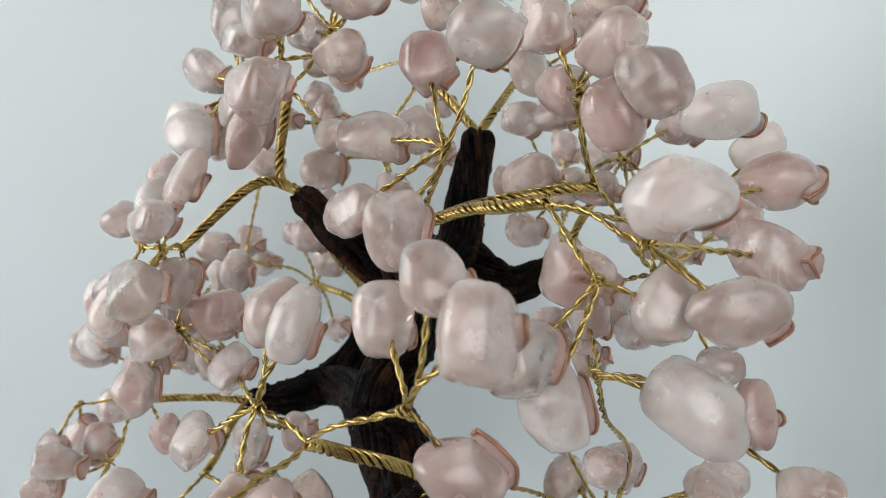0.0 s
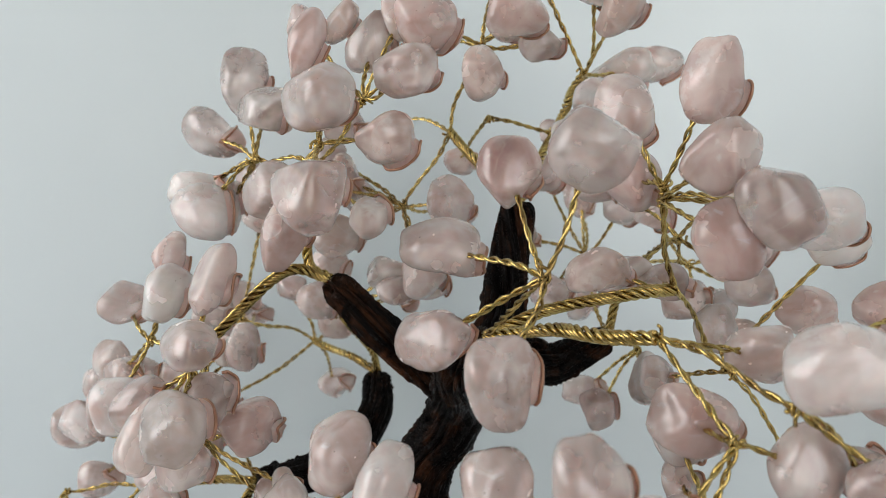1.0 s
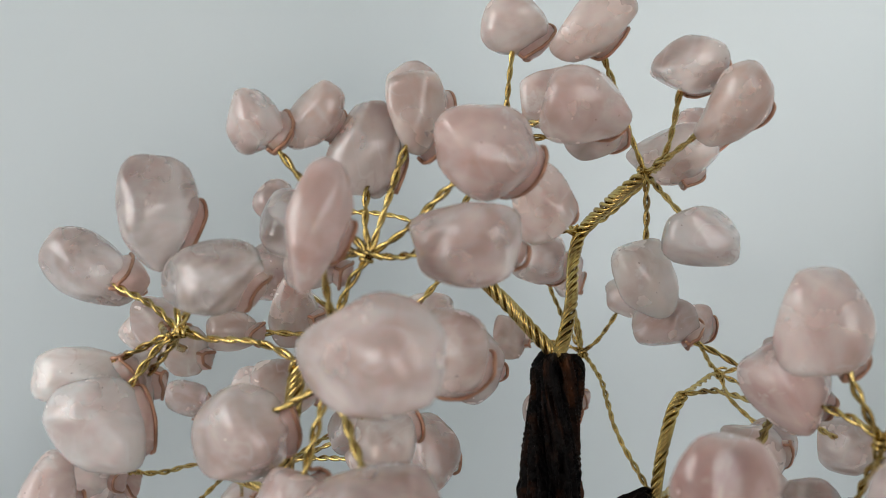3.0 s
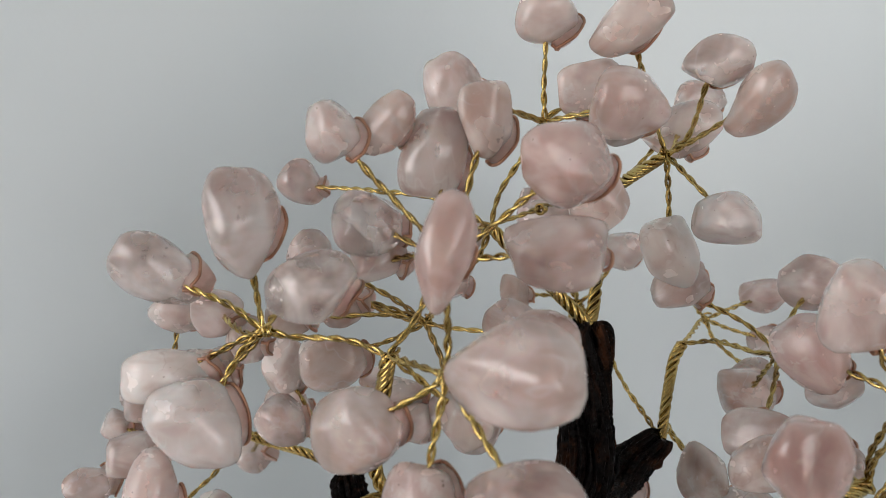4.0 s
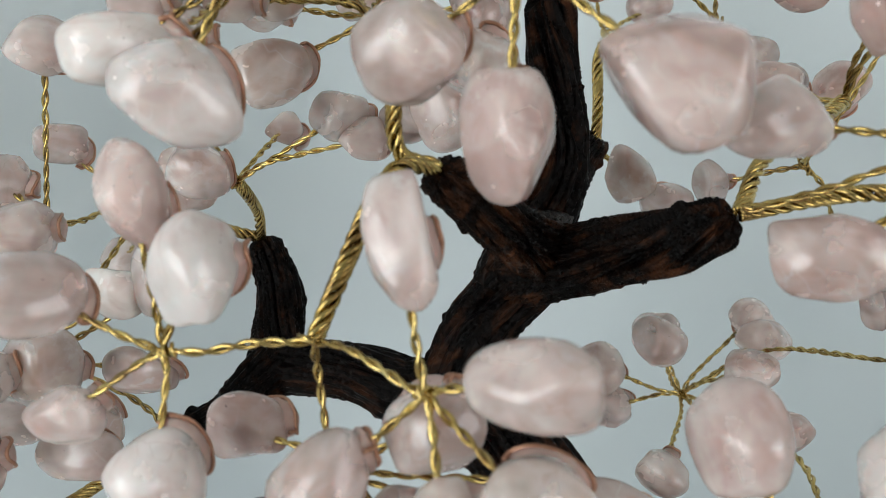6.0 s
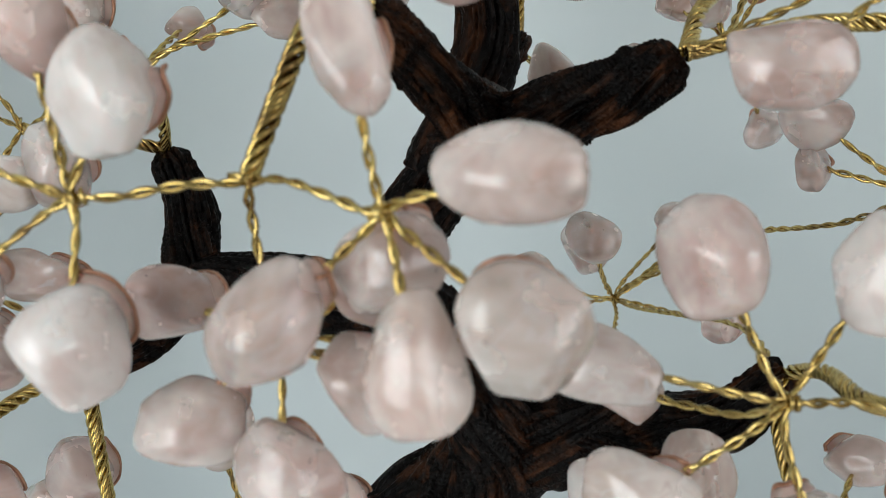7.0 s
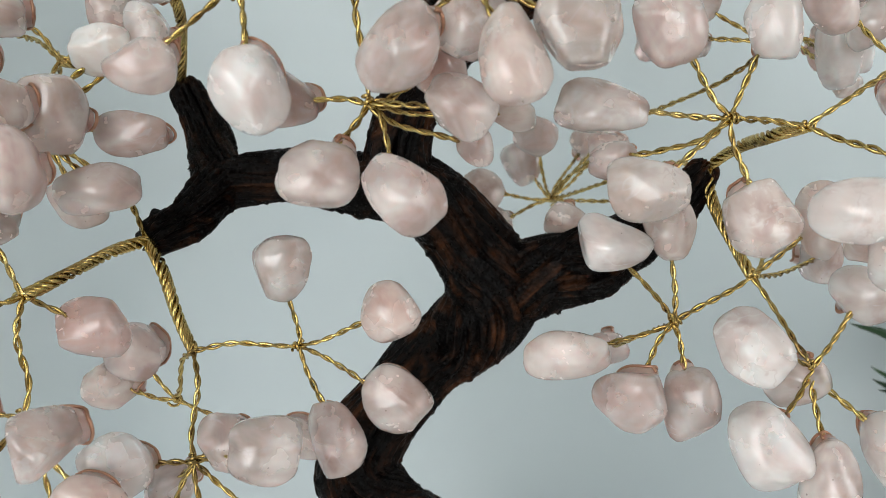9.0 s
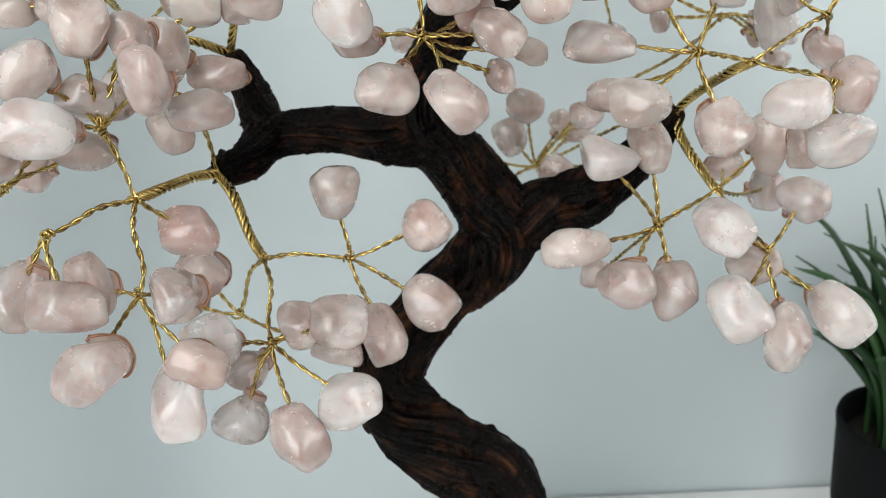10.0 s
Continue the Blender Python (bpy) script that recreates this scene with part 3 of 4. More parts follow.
cluster('v1', (-0.0376, 0.2807, 0.4388), 'up', False, [
    (-0.0270, 0.2580, 0.4451, 9.9, 7.3, 6.0, 71, -3, -40, 'm'),
    (-0.0196, 0.2660, 0.4595, 9.3, 8.6, 6.3, 91, 1, -13, 'p', -0.13, 0.00, -0.15),
    (-0.0350, 0.2937, 0.4577, 10.1, 7.3, 6.1, -35, 74, -157, 'm', 0.07, 0.07, 0.23),
    (-0.0483, 0.3007, 0.4413, 8.1, 7.6, 6.1, 73, 1, -27, 'g'),
    (-0.0256, 0.2882, 0.4652, 8.3, 5.8, 5.0, 111, 81, 11, 'm'),
    (-0.0445, 0.3034, 0.4312, 6.7, 5.7, 5.1, 92, 1, 2, 'm'),
    (-0.0570, 0.2984, 0.4637, 6.3, 5.7, 5.2, 67, 60, -44, 'm')])
cluster('e4', (-0.0864, 0.2684, 0.3656), 'T1', True, [], via=(-0.0631, 0.2746, 0.3868))
cluster('e3', (-0.1056, 0.2848, 0.3652), 'e4', False, [
    (-0.1009, 0.2963, 0.3890, 10.0, 5.9, 5.4, 9, 60, -96, 'p'),
    (-0.1179, 0.3038, 0.3736, 8.2, 7.6, 5.9, 57, 11, -17, 'm'),
    (-0.1144, 0.2762, 0.3468, 9.0, 8.0, 6.7, 15, 62, -103, 'w'),
    (-0.0996, 0.2813, 0.3803, 9.7, 7.3, 6.7, -35, 47, -154, 'w', -0.08, -0.08, -0.22),
    (-0.1195, 0.2997, 0.3507, 7.3, 5.8, 4.9, 89, 5, -58, 'm')])
cluster('hub3', (-0.0839, 0.2428, 0.3672), 'e4', False, [
    (-0.0936, 0.2296, 0.3530, 9.9, 7.1, 5.1, 20, 60, -126, 'm', 0.13, 0.14, 0.35),
    (-0.0799, 0.2527, 0.3887, 10.9, 5.8, 4.2, -6, 54, -131, 'm'),
    (-0.0806, 0.2249, 0.3769, 9.7, 6.4, 5.8, 75, -8, -60, 'm'),
    (-0.1001, 0.2501, 0.3541, 10.1, 7.3, 6.6, 50, -45, -14, 'm'),
    (-0.0809, 0.2438, 0.3573, 8.7, 7.5, 6.9, 64, -26, -41, 'm'),
    (-0.0838, 0.2196, 0.3577, 9.2, 8.5, 6.9, 65, 14, -72, 'g', -0.08, -0.05, -0.18)])
cluster('h0', (-0.0873, 0.2658, 0.3396), 'e4', False, [
    (-0.0876, 0.2434, 0.3406, 7.9, 7.0, 6.3, 55, 27, -70, 'm'),
    (-0.0970, 0.2527, 0.3227, 9.8, 7.4, 6.7, 40, 37, -82, 'm'),
    (-0.1004, 0.2714, 0.3265, 8.9, 7.5, 5.7, 55, 15, -48, 'm'),
    (-0.0920, 0.2848, 0.3402, 8.0, 6.7, 6.0, 65, 9, -40, 'p', 0.08, -0.13, 0.00),
    (-0.0708, 0.2550, 0.3459, 8.8, 7.8, 6.1, 71, -17, 15, 'p'),
    (-0.0607, 0.2412, 0.3342, 5.5, 4.5, 3.5, 86, -1, -76, 'm'),
    (-0.0666, 0.2488, 0.3271, 5.6, 4.5, 3.4, 60, 78, -104, 'm')])
cluster('c7', (-0.0077, 0.3169, 0.4300), 'T2', True, [
    (-0.0433, 0.3685, 0.4331, 7.5, 6.5, 5.6, 70, 42, -34, 'm')])
cluster('b7', (-0.0246, 0.3216, 0.4035), 'c7', False, [
    (-0.0099, 0.2996, 0.4062, 9.3, 8.0, 6.7, 68, 49, -30, 'm', 0.24, -0.04, -0.05),
    (-0.0477, 0.3313, 0.3922, 9.4, 7.9, 6.9, 68, -15, -23, 'm'),
    (-0.0461, 0.3291, 0.4137, 9.2, 6.3, 5.1, -43, 88, -131, 'm'),
    (-0.0507, 0.3392, 0.4212, 7.4, 6.3, 5.7, -8, 70, -120, 'm'),
    (-0.0616, 0.3224, 0.4121, 6.0, 4.9, 4.0, 78, 4, 1, 'm'),
    (-0.0019, 0.3547, 0.3998, 7.3, 6.7, 5.3, 69, -1, -30, 'm'),
    (-0.0395, 0.3470, 0.4047, 8.6, 6.5, 4.9, 85, 46, -2, 'm'),
    (-0.0169, 0.3190, 0.3755, 8.2, 6.0, 5.1, 81, 1, -4, 'm'),
    (-0.0181, 0.3046, 0.3819, 9.6, 7.8, 7.1, 22, 68, -78, 'm')])
cluster('c3', (0.0026, 0.3086, 0.4585), 'c7', False, [
    (-0.0012, 0.2812, 0.4472, 8.4, 6.7, 5.9, 81, 70, -27, 'm'),
    (0.0114, 0.2865, 0.4654, 9.7, 8.4, 6.4, 93, 15, -21, 'm'),
    (0.0207, 0.3006, 0.4577, 7.2, 6.1, 4.9, 98, 30, -7, 'm'),
    (0.0139, 0.3063, 0.4664, 7.8, 7.1, 5.6, 82, -5, -39, 'm'),
    (-0.0448, 0.2969, 0.4641, 7.9, 5.0, 3.7, 71, -56, -11, 'm'),
    (-0.0147, 0.3260, 0.4658, 8.9, 7.9, 5.7, 75, 58, -44, 'm', 0.01, 0.20, 0.40),
    (0.0083, 0.3188, 0.4833, 8.0, 7.3, 6.5, 87, -3, -31, 'm')])
cluster('c6', (0.0312, 0.3239, 0.4289), 'T2', True, [
    (0.0725, 0.3307, 0.4548, 8.8, 6.8, 5.4, 95, -1, -19, 'm'),
    (0.0368, 0.3504, 0.4305, 5.6, 5.1, 3.8, 85, 0, -21, 'm')])
cluster('v10', (0.0051, 0.3134, 0.4342), 'c6', False, [
    (-0.0018, 0.3443, 0.4191, 5.9, 5.4, 4.7, 81, 1, -13, 'm')])
cluster('c2', (0.0359, 0.3010, 0.4484), 'c6', True, [
    (0.0348, 0.2756, 0.4380, 8.3, 6.9, 5.2, 85, 13, -30, 'w'),
    (0.0307, 0.2900, 0.4249, 9.4, 7.0, 5.7, 60, 71, -55, 'w'),
    (0.0404, 0.2766, 0.4659, 9.8, 6.6, 5.9, 95, -50, -34, 'm', -0.33, 0.09, -0.21),
    (0.0356, 0.2860, 0.4743, 8.2, 6.4, 5.7, 95, -1, -27, 'm'),
    (0.0535, 0.3159, 0.4503, 12.0, 7.9, 5.7, 89, -12, -29, 'm'),
    (0.0180, 0.2976, 0.4829, 10.7, 6.2, 5.1, 85, -39, -34, 'm')])
cluster('B10', (0.0530, 0.3589, 0.3797), 'T4', False, [
    (0.0334, 0.3544, 0.4140, 8.5, 7.7, 6.8, 81, 0, -20, 'm'),
    (0.0273, 0.3609, 0.3871, 7.2, 5.4, 4.1, -1, 76, -109, 'm'),
    (0.0591, 0.3987, 0.4032, 8.8, 6.7, 5.0, 160, 88, 62, 'm'),
    (0.0668, 0.3533, 0.3990, 8.1, 6.7, 5.5, 86, -1, -17, 'm'),
    (0.0547, 0.3717, 0.3570, 8.0, 6.8, 6.0, 2, 71, -111, 'm'),
    (0.0552, 0.3754, 0.4019, 8.2, 5.3, 4.5, 3, 80, -110, 'm'),
    (0.0350, 0.3437, 0.3673, 8.9, 7.7, 6.9, 87, 0, -6, 'm')])
cluster('a8', (0.0438, 0.2342, 0.3864), 'T3', True, [
    (0.0468, 0.2513, 0.3856, 7.3, 5.5, 4.1, 81, -1, -21, 'm'),
    (0.0261, 0.2462, 0.3900, 9.5, 6.4, 5.2, 60, -17, -44, 'm')])
cluster('a3', (0.0243, 0.1934, 0.3832), 'T3', True, [
    (0.0504, 0.2002, 0.3773, 7.4, 6.7, 5.2, 77, -2, -26, 'm')])
cluster('b4', (0.0360, 0.2244, 0.4108), 'a8', False, [
    (0.0482, 0.1892, 0.4114, 9.6, 7.8, 6.3, 84, 58, -33, 'g'),
    (0.0416, 0.2022, 0.4213, 9.0, 7.2, 5.6, 89, -51, -23, 'm'),
    (0.0404, 0.1960, 0.4037, 9.1, 7.4, 6.6, 61, 77, -52, 'p'),
    (0.0717, 0.2140, 0.4060, 9.8, 7.6, 6.4, 94, -12, -19, 'w')])
cluster('t0g', (0.0652, 0.2476, 0.3598), 'a8', False, [
    (0.0917, 0.2396, 0.3973, 8.1, 6.2, 5.2, 84, -22, -28, 'w'),
    (0.0784, 0.2693, 0.3652, 5.9, 5.3, 4.4, 67, -4, -39, 'm'),
    (0.0640, 0.2541, 0.3709, 7.4, 6.4, 4.7, 6, 77, -106, 'm'),
    (0.0821, 0.2380, 0.3331, 7.3, 6.1, 4.4, 78, -2, -19, 'm'),
    (0.0510, 0.2662, 0.3528, 7.3, 5.2, 4.1, 4, 75, -106, 'm'),
    (0.0895, 0.2506, 0.3761, 8.4, 7.6, 6.3, 79, -2, -29, 'p')])
cluster('a1', (0.0330, 0.1725, 0.3668), 'a3', False, [
    (0.0480, 0.1736, 0.3615, 8.5, 7.4, 6.7, 30, 67, -87, 'm'),
    (0.0310, 0.1897, 0.3656, 9.2, 7.5, 6.4, 71, 13, -26, 'p'),
    (0.0231, 0.1715, 0.3408, 10.8, 7.3, 6.7, 42, 67, -54, 'w'),
    (0.0165, 0.1657, 0.3509, 9.0, 7.3, 6.5, 75, -30, 2, 'g')])
cluster('t0a', (0.0418, 0.1663, 0.3751), 'a3', False, [
    (0.0793, 0.1942, 0.3881, 9.4, 7.1, 6.3, 90, -7, -21, 'p'),
    (0.0455, 0.1572, 0.3852, 10.9, 8.3, 6.0, 76, -2, -31, 'w'),
    (0.0626, 0.1780, 0.3569, 6.6, 6.0, 5.4, 70, -2, -32, 'm'),
    (0.0757, 0.1882, 0.3706, 9.7, 7.4, 6.3, 84, 23, -24, 'm'),
    (0.0581, 0.1590, 0.3627, 10.0, 7.2, 5.6, 81, 3, -20, 'm')])
cluster('t0f', (0.0006, 0.1966, 0.3961), 'T3', False, [
    (-0.0194, 0.2244, 0.3998, 10.2, 7.4, 6.2, 64, 0, -19, 'm'),
    (-0.0038, 0.2149, 0.4180, 8.0, 7.6, 5.9, 5, 72, -113, 'p'),
    (-0.0228, 0.2088, 0.3805, 10.1, 7.5, 6.1, 55, -7, -63, 'm', 0.00, 0.02, 0.15),
    (0.0097, 0.1938, 0.4228, 9.0, 8.3, 6.5, 90, 29, -15, 'g'),
    (-0.0108, 0.1845, 0.3769, 9.7, 7.2, 6.2, 16, 73, -82, 'm')])
cluster('hx3', (0.0370, 0.2264, 0.4138), 'a8', False, [
    (0.0288, 0.2338, 0.4332, 9.3, 7.9, 5.8, 19, 81, -107, 'm', 0.03, 0.05, 0.14),
    (0.0358, 0.2473, 0.4148, 9.4, 7.6, 6.6, 68, 46, -79, 'p'),
    (0.0434, 0.2138, 0.4390, 10.2, 7.3, 6.0, -141, 84, 106, 'p', -0.16, -0.03, -0.37)])
cluster('hx4', (0.0596, 0.3123, 0.3828), 'T4', True, [])
cluster('hx1', (0.0862, 0.3300, 0.3785), 'hx4', False, [
    (0.0870, 0.3068, 0.3669, 7.4, 6.8, 5.4, 70, -8, -54, 'm'),
    (0.0696, 0.3253, 0.3987, 6.7, 5.9, 4.6, 77, -2, -30, 'm'),
    (0.1081, 0.3209, 0.3695, 7.6, 5.5, 4.8, 66, -9, -49, 'm'),
    (0.1111, 0.3287, 0.3832, 8.3, 6.3, 5.8, 69, -9, -49, 'm')])
cluster('hx2', (0.0612, 0.2777, 0.3951), 'hx4', False, [
    (0.0828, 0.2878, 0.4085, 9.2, 8.4, 6.6, 77, -10, -58, 'm'),
    (0.0695, 0.2933, 0.3725, 8.3, 7.3, 5.7, 70, -3, -34, 'm'),
    (0.0403, 0.2949, 0.4120, 8.2, 5.9, 4.5, 78, -11, -25, 'm'),
    (0.0848, 0.2762, 0.3802, 8.0, 7.2, 5.7, 71, -11, -59, 'm'),
    (0.0392, 0.2604, 0.3857, 9.7, 6.8, 5.5, 67, -19, -53, 'm')])
cluster('v3', (0.0623, 0.3179, 0.3489), 'T4', False, [
    (0.0612, 0.2988, 0.3433, 9.5, 8.0, 6.4, 13, 57, -124, 'm'),
    (0.0687, 0.2886, 0.3341, 8.6, 6.3, 5.8, 56, -8, -48, 'm'),
    (0.0446, 0.3268, 0.3313, 8.6, 5.9, 4.6, 74, 0, -15, 'm'),
    (0.0476, 0.3174, 0.3272, 7.8, 6.5, 5.2, 57, 55, -44, 'm')])
cluster('hx7', (-0.0483, 0.3534, 0.3577), 'T5', True, [
    (-0.0302, 0.3293, 0.3777, 7.8, 6.8, 5.3, 81, 1, -1, 'm'),
    (-0.0579, 0.3537, 0.3634, 8.5, 7.7, 7.0, 54, 29, -37, 'm'),
    (-0.0535, 0.3648, 0.3763, 9.0, 7.3, 6.5, -8, 62, -117, 'm'),
    (-0.0230, 0.3659, 0.3631, 5.8, 5.0, 4.4, 70, 4, -36, 'm'),
    (-0.0282, 0.3225, 0.3727, 7.0, 5.6, 4.2, 69, 1, -41, 'm')])
cluster('t1b', (-0.0619, 0.3897, 0.3390), 'T5', True, [
    (-0.0511, 0.3756, 0.3527, 9.7, 8.5, 6.3, -8, 78, -95, 'm'),
    (-0.0553, 0.4205, 0.3106, 8.3, 7.4, 6.6, 74, 2, 2, 'm'),
    (-0.0733, 0.4056, 0.3610, 7.5, 5.9, 4.3, 71, 10, -24, 'm')])
cluster('hx8', (-0.0914, 0.3754, 0.3525), 't1b', False, [
    (-0.1007, 0.3621, 0.3590, 7.9, 6.9, 5.7, 58, 7, -11, 'm'),
    (-0.0936, 0.3948, 0.3582, 7.8, 7.0, 5.2, -24, 63, -129, 'm'),
    (-0.0816, 0.3763, 0.3966, 8.3, 7.3, 5.8, 70, 29, -26, 'm'),
    (-0.1138, 0.3694, 0.3471, 8.0, 6.4, 4.6, 56, -4, 0, 'm'),
    (-0.0930, 0.4257, 0.3449, 7.5, 7.3, 5.6, 71, 4, 5, 'm'),
    (-0.1027, 0.4012, 0.3469, 6.7, 5.8, 4.3, 89, 9, -44, 'm'),
    (-0.0989, 0.3819, 0.3451, 8.6, 7.7, 5.9, 68, 5, 7, 'm')])
cluster('hx9', (-0.1368, 0.3786, 0.2971), 't1b', False, [
    (-0.1566, 0.3609, 0.3134, 9.9, 9.5, 8.4, 73, 3, 19, 'm'),
    (-0.1604, 0.3941, 0.2769, 9.2, 8.5, 6.5, 70, 3, 18, 'm'),
    (-0.1140, 0.3922, 0.2978, 7.3, 6.8, 6.0, 76, 38, -52, 'p'),
    (-0.1142, 0.3682, 0.3058, 9.8, 6.5, 5.8, 80, 8, -48, 'm')])
cluster('h7', (-0.1264, 0.3402, 0.2950), 'T6', True, [
    (-0.1149, 0.3316, 0.2835, 9.1, 7.7, 6.5, 74, 6, -54, 'p', -0.04, -0.01, -0.14)])
cluster('g10', (-0.1389, 0.3318, 0.2709), 'h7', False, [
    (-0.1667, 0.3251, 0.2617, 10.1, 7.8, 7.1, 57, -42, -22, 'm', -0.08, 0.05, -0.18),
    (-0.1458, 0.3167, 0.2442, 11.8, 7.3, 6.3, -3, 63, -144, 'w'),
    (-0.1408, 0.3127, 0.2538, 8.7, 6.5, 4.7, 63, 24, -63, 'p'),
    (-0.1468, 0.3409, 0.2754, 9.5, 6.9, 5.1, -34, 69, -103, 'm'),
    (-0.1500, 0.3103, 0.2781, 9.8, 7.2, 6.0, 72, 16, 20, 'm')])
cluster('JA', (-0.1299, 0.3459, 0.3155), 'h7', False, [
    (-0.1358, 0.3433, 0.3440, 8.7, 7.5, 6.9, -74, 82, 149, 'm'),
    (-0.1299, 0.3502, 0.3248, 7.8, 6.1, 5.2, 84, 8, -48, 'm'),
    (-0.1241, 0.3378, 0.3409, 7.3, 6.3, 5.6, 76, 3, 15, 'm'),
    (-0.1441, 0.3554, 0.3327, 8.5, 7.8, 6.4, -61, 80, 165, 'm'),
    (-0.1513, 0.3487, 0.3186, 10.9, 8.1, 6.1, 82, 9, -44, 'w'),
    (-0.1327, 0.3264, 0.3300, 9.5, 7.9, 6.0, -11, 80, -79, 'm')])
cluster('JC', (-0.1566, 0.3441, 0.2922), 'h7', False, [
    (-0.1607, 0.3523, 0.2759, 9.8, 6.7, 5.1, -26, 70, -158, 'm'),
    (-0.1635, 0.3327, 0.2763, 10.0, 6.6, 5.1, 70, 13, -49, 'm')])
cluster('h9', (-0.1067, 0.3494, 0.3324), 'T6', False, [
    (-0.0919, 0.3335, 0.3276, 9.2, 6.1, 4.8, 85, 5, -56, 'm'),
    (-0.1118, 0.3259, 0.3195, 9.8, 6.1, 5.1, 82, -4, -53, 'm'),
    (-0.1110, 0.3381, 0.3360, 9.6, 8.2, 7.3, -58, 83, 160, 'm'),
    (-0.1067, 0.3587, 0.3219, 7.8, 6.1, 5.1, -47, 80, 174, 'm'),
    (-0.1006, 0.3455, 0.3104, 7.5, 6.2, 5.1, 69, 65, -71, 'm'),
    (-0.0843, 0.3301, 0.3512, 9.0, 6.5, 5.0, -11, 84, -87, 'm'),
    (-0.0929, 0.3379, 0.3486, 7.7, 6.9, 5.4, 89, 6, -54, 'w')])
cluster('g6', (-0.0958, 0.3185, 0.2702), 'T6', True, [])
cluster('f4', (-0.0765, 0.2978, 0.2666), 'g6', False, [
    (-0.0662, 0.2745, 0.2773, 8.7, 8.2, 6.8, 59, 57, -95, 'p', 0.12, 0.09, 0.48),
    (-0.0736, 0.3038, 0.2882, 9.2, 8.5, 6.4, -12, 76, -165, 'g', -0.13, -0.04, -0.43),
    (-0.0810, 0.2840, 0.2431, 10.7, 7.6, 6.6, 27, 63, -126, 'p', 0.07, 0.10, 0.33),
    (-0.0677, 0.2729, 0.2508, 10.1, 8.9, 6.8, 62, 38, -87, 'm')])
cluster('g3', (-0.1135, 0.3062, 0.2497), 'g6', False, [
    (-0.1144, 0.2824, 0.2604, 8.7, 8.2, 7.0, 67, 3, -63, 'g'),
    (-0.1262, 0.3184, 0.2534, 8.6, 7.9, 5.7, 44, 57, -94, 'w'),
    (-0.1123, 0.3170, 0.2383, 6.8, 6.3, 5.4, 65, 5, -57, 'm'),
    (-0.1100, 0.2984, 0.2553, 7.6, 6.8, 5.3, -9, 67, -160, 'm'),
    (-0.1128, 0.2807, 0.2341, 9.8, 8.8, 7.3, 62, 3, -64, 'w'),
    (-0.1217, 0.3133, 0.2272, 8.6, 7.8, 6.6, 59, 22, -67, 'g', 0.09, -0.02, 0.23),
    (-0.1246, 0.2920, 0.2261, 10.8, 8.1, 7.2, 31, 54, -112, 'm', 0.05, 0.11, 0.28)])
cluster('JB', (-0.0870, 0.3361, 0.2454), 'g6', False, [
    (-0.0875, 0.3504, 0.2588, 9.1, 8.4, 7.5, 68, 34, -66, 'p'),
    (-0.0932, 0.3556, 0.2496, 8.4, 7.7, 5.6, 70, 6, -53, 'm'),
    (-0.0695, 0.3081, 0.2287, 9.5, 6.4, 5.3, 66, 3, -63, 'm')])
cluster('K12h', (-0.0300, 0.1768, 0.3302), 'T7', True, [])
cluster('f3', (-0.0448, 0.1929, 0.3340), 'K12h', False, [
    (-0.0582, 0.2203, 0.3370, 10.8, 6.5, 5.3, 60, 7, -75, 'g', 0.10, -0.33, -0.07),
    (-0.0346, 0.1871, 0.3553, 9.6, 6.4, 5.7, 34, 66, -140, 'w'),
    (-0.0444, 0.2090, 0.3548, 10.2, 8.4, 7.1, 53, 55, -108, 'm', -0.08, -0.13, -0.26),
    (-0.0651, 0.2069, 0.3202, 9.5, 7.3, 5.4, 53, 1, -76, 'g'),
    (-0.0495, 0.1832, 0.3118, 9.3, 8.4, 6.3, 37, 41, -129, 'm', 0.09, 0.04, 0.18),
    (-0.0405, 0.2208, 0.3193, 6.3, 5.5, 4.3, 83, -3, -81, 'm')])
cluster('h11', (-0.0415, 0.1533, 0.3255), 'K12h', False, [
    (-0.0679, 0.1646, 0.3219, 9.1, 7.0, 5.7, 83, -6, -93, 'w'),
    (-0.0280, 0.1590, 0.3041, 7.4, 5.6, 4.5, 33, 78, -151, 'm'),
    (-0.0637, 0.1520, 0.3118, 8.9, 7.6, 6.7, 80, -7, -95, 'w'),
    (-0.0339, 0.1481, 0.3241, 9.0, 7.3, 5.8, 50, 81, -136, 'm')])
cluster('r9', (-0.0256, 0.1843, 0.2874), 'T7', True, [
    (-0.0126, 0.1693, 0.3015, 10.9, 6.8, 5.7, 47, 75, -134, 'm'),
    (0.0210, 0.1675, 0.2784, 8.3, 6.8, 6.0, 24, 76, -157, 'm'),
    (0.0057, 0.1836, 0.2897, 7.1, 5.8, 5.1, 54, -21, -75, 'm')])
cluster('g4', (-0.0418, 0.2014, 0.2774), 'r9', False, [
    (-0.0364, 0.2059, 0.3031, 9.8, 7.2, 6.6, 15, 53, -151, 'm', -0.11, -0.04, -0.38),
    (-0.0511, 0.2178, 0.3003, 9.9, 7.4, 5.9, 47, 21, -90, 'w', 0.02, 0.17, 0.24),
    (-0.0597, 0.2079, 0.2618, 9.1, 8.2, 7.5, 68, -22, -75, 'm'),
    (-0.0472, 0.1938, 0.2574, 10.0, 7.6, 6.0, 24, 68, -151, 'm'),
    (-0.0648, 0.2238, 0.2744, 11.1, 6.4, 4.7, 72, -8, -77, 'm', 0.12, -0.27, 0.05),
    (-0.0013, 0.2268, 0.2445, 6.8, 5.6, 4.8, 71, -3, -80, 'm')])
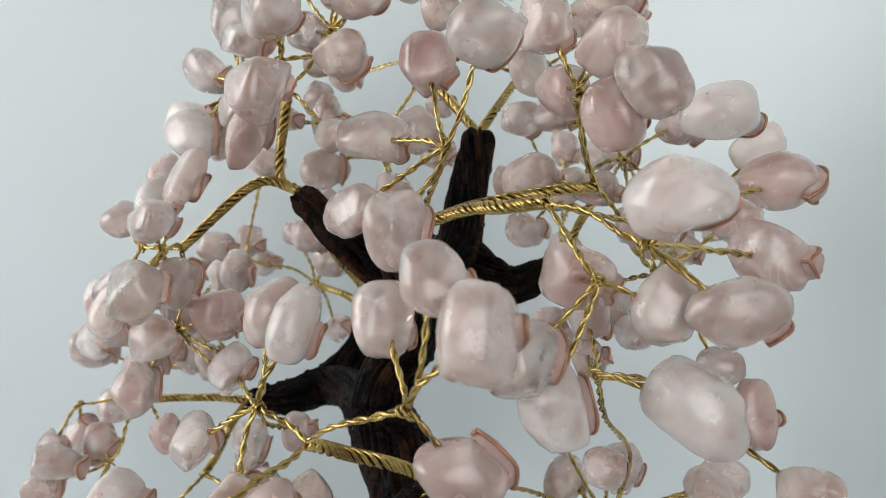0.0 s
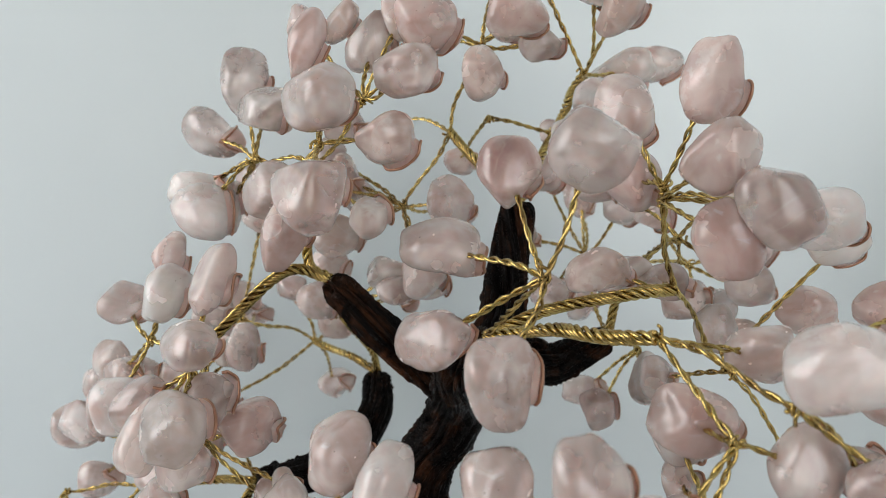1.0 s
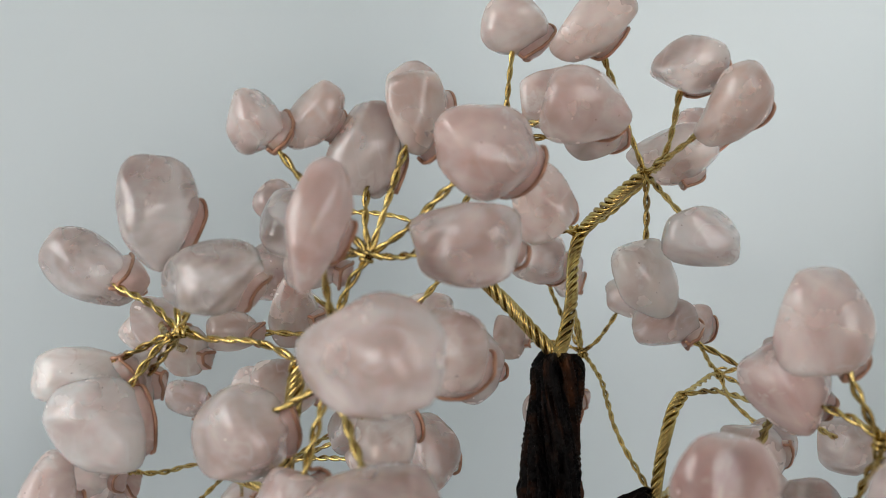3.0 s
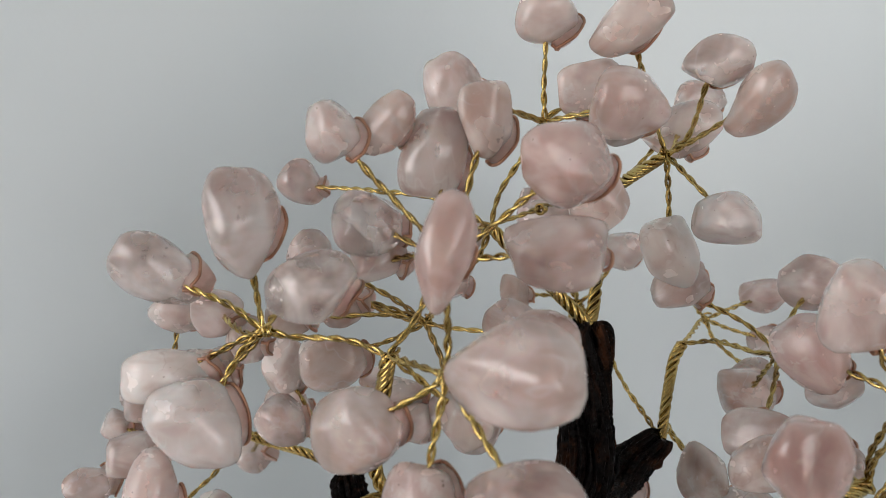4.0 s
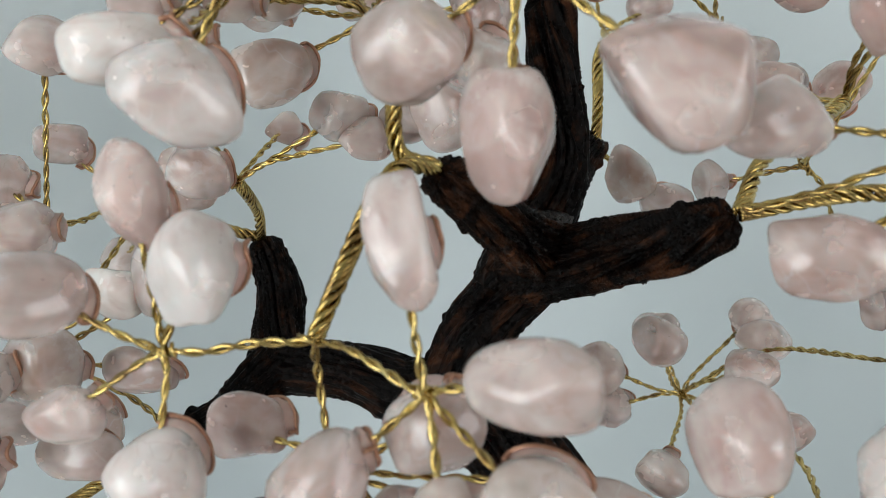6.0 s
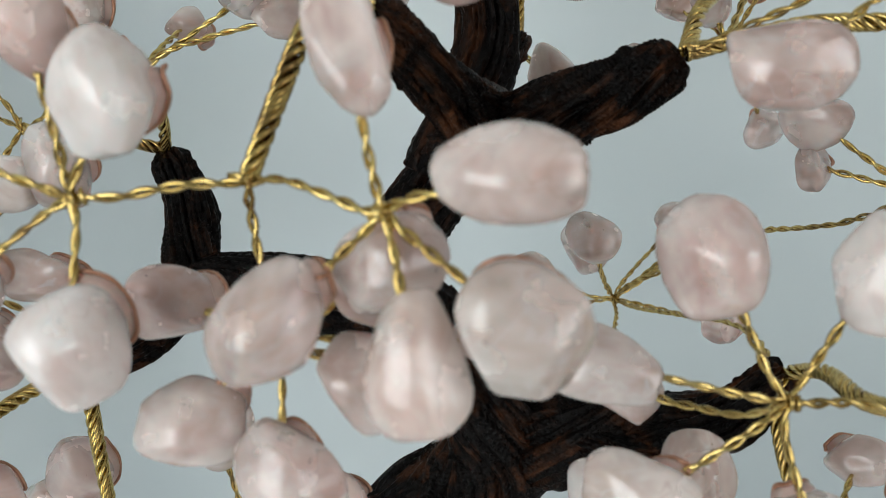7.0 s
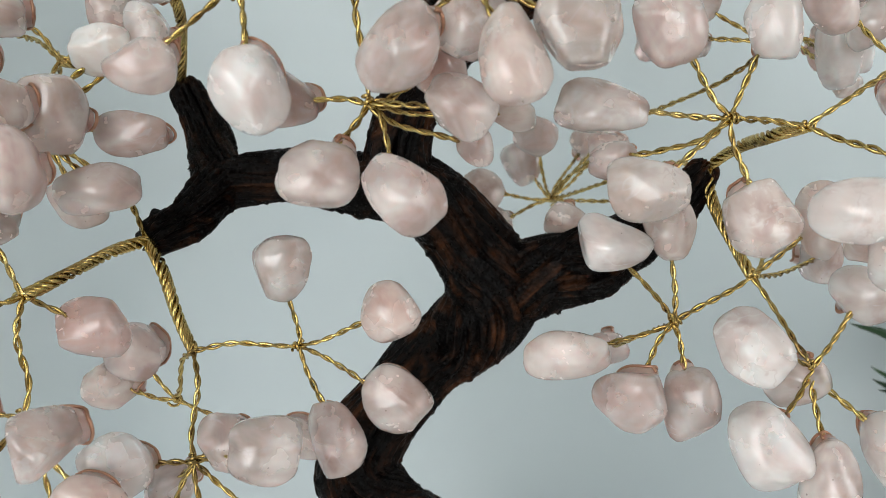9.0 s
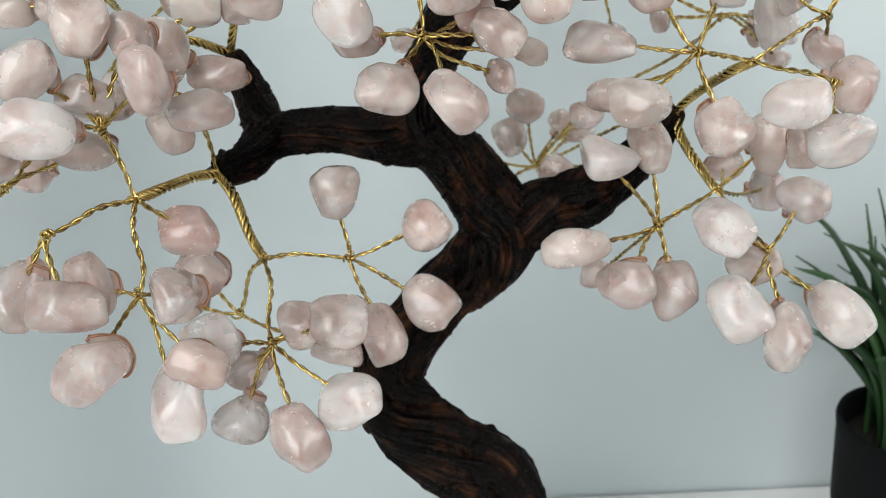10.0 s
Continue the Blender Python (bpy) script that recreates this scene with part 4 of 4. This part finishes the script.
cluster('g5', (-0.0420, 0.1666, 0.2720), 'r9', False, [
    (-0.0605, 0.1589, 0.2513, 11.0, 6.9, 6.2, -3, 68, 172, 'm'),
    (-0.0408, 0.1702, 0.2667, 8.7, 6.4, 5.2, 70, -25, -83, 'm'),
    (-0.0604, 0.1806, 0.2839, 9.8, 7.8, 7.2, 72, 29, -98, 'w', 0.02, -0.16, -0.12),
    (-0.0466, 0.1444, 0.2558, 11.0, 8.1, 7.0, 63, 39, -115, 'w', 0.02, 0.20, 0.29),
    (-0.0203, 0.1568, 0.2847, 8.8, 7.8, 6.1, 77, 3, -95, 'w'),
    (-0.0618, 0.1742, 0.2592, 10.8, 8.4, 7.2, 60, 45, -114, 'w')])
cluster('hx6', (0.0574, 0.2676, 0.2742), 'T7', False, [
    (0.0504, 0.2438, 0.2999, 7.9, 6.6, 6.0, 51, -10, -58, 'm'),
    (0.0118, 0.2477, 0.2829, 7.5, 6.3, 5.4, 78, -2, -78, 'm'),
    (0.0642, 0.2820, 0.2861, 9.1, 8.0, 5.8, 66, 67, -98, 'm'),
    (0.0850, 0.2548, 0.2891, 8.8, 7.5, 6.6, 80, -12, -77, 'm'),
    (0.0377, 0.2682, 0.3046, 8.4, 7.3, 6.1, 52, 8, -65, 'm'),
    (0.0617, 0.2320, 0.2763, 7.0, 6.2, 4.8, 62, -9, -73, 'm'),
    (0.0452, 0.2916, 0.2783, 9.2, 7.9, 6.4, 30, 43, -105, 'm'),
    (0.0454, 0.2878, 0.2640, 8.4, 7.4, 5.9, 48, -6, -50, 'm'),
    (0.0934, 0.2634, 0.2894, 8.2, 7.3, 6.6, 70, -2, -19, 'm')])
cluster('hx11', (0.0365, 0.1897, 0.3426), 'hx6', False, [
    (0.0384, 0.2161, 0.3525, 8.0, 7.0, 5.2, 76, 18, -85, 'm'),
    (0.0540, 0.1688, 0.3403, 12.4, 8.6, 6.8, 71, 37, -30, 'w'),
    (0.0694, 0.1777, 0.3365, 7.9, 4.8, 4.0, 7, 74, -104, 'p'),
    (0.0385, 0.2136, 0.3418, 5.8, 4.5, 3.6, 42, 74, -58, 'm'),
    (0.0773, 0.1666, 0.3236, 6.9, 4.6, 3.9, 70, -2, -24, 'm')])
cluster('nb', (-0.0071, 0.1555, 0.3440), 'K12h', False, [
    (-0.0018, 0.1503, 0.3702, 7.8, 6.5, 5.3, 40, 60, -61, 'm'),
    (-0.0125, 0.1754, 0.3581, 8.5, 7.1, 6.2, 22, 65, -75, 'm'),
    (0.0062, 0.1396, 0.3621, 9.3, 7.6, 5.5, -42, 75, -135, 'm'),
    (0.0035, 0.1543, 0.3319, 9.5, 6.9, 6.2, 69, 9, -5, 'p')])


# ---- the potted grass ----
plant = tagged(new("potted_plant"), "dark pot of long green grass blades on the white table", "plant")
PX, PY = 0.181, 0.057


def lathe(name, profile, mat, sides=48):
    verts, faces = [], []
    for r, z in profile:
        verts += [(r * math.cos(2 * math.pi * s / sides), r * math.sin(2 * math.pi * s / sides), z) for s in range(sides)]
    for k in range(len(profile) - 1):
        for s in range(sides):
            a, b = k * sides + s, k * sides + (s + 1) % sides
            faces.append((a, b, b + sides, a + sides))
    faces.append(tuple(reversed(range(sides))))
    faces.append(tuple((len(profile) - 1) * sides + s for s in range(sides)))
    return mesh_of(name, verts, faces, mat)


plant.location = (PX, PY, 0)
part("pot", lathe("pot", [(0.038, 0.0005), (0.041, 0.003), (0.050, 0.055), (0.0525, 0.103), (0.0535, 0.109), (0.0525, 0.113), (0.0505, 0.111), (0.0495, 0.099), (0.049, 0.094)], POT), plant)
part("soil", lathe("soil", [(0.0488, 0.091), (0.047, 0.097), (0.030, 0.100), (0.001, 0.101)], SOIL, 32), plant)
grow = random.Random(5)
for k in range(190):
    a, lean = grow.uniform(0, 6.28), grow.uniform(0.05, 0.95)
    r0 = grow.uniform(0, 0.036)
    high = grow.uniform(0.055, 0.135)
    base = np.array([r0 * math.cos(a), r0 * math.sin(a), 0.097])
    out = np.array([math.cos(a), math.sin(a), 0]) * lean * 0.062
    line = smooth_line([base, base + out * 0.25 + [0, 0, high * 0.5], base + out * 0.8 + [0, 0, high * 0.9], base + out * 1.25 + [0, 0, high * (1.16 - 0.18 * lean)]], 5)
    _, u, v = frames_along(line)
    w = 0.0042 * (1 - np.linspace(0, 1, len(line)) ** 2.5) + 0.0002
    verts = np.vstack([line + u * w[:, None], line + v * 0.0008, line - u * w[:, None], line - v * 0.0003])
    n = len(line)
    faces = [(q * n + i, q * n + i + 1, ((q + 1) % 4) * n + i + 1, ((q + 1) % 4) * n + i) for q in range(4) for i in range(n - 1)]
    part("grass_blade", mesh_of("grass_blade", verts, faces, LEAF), plant)
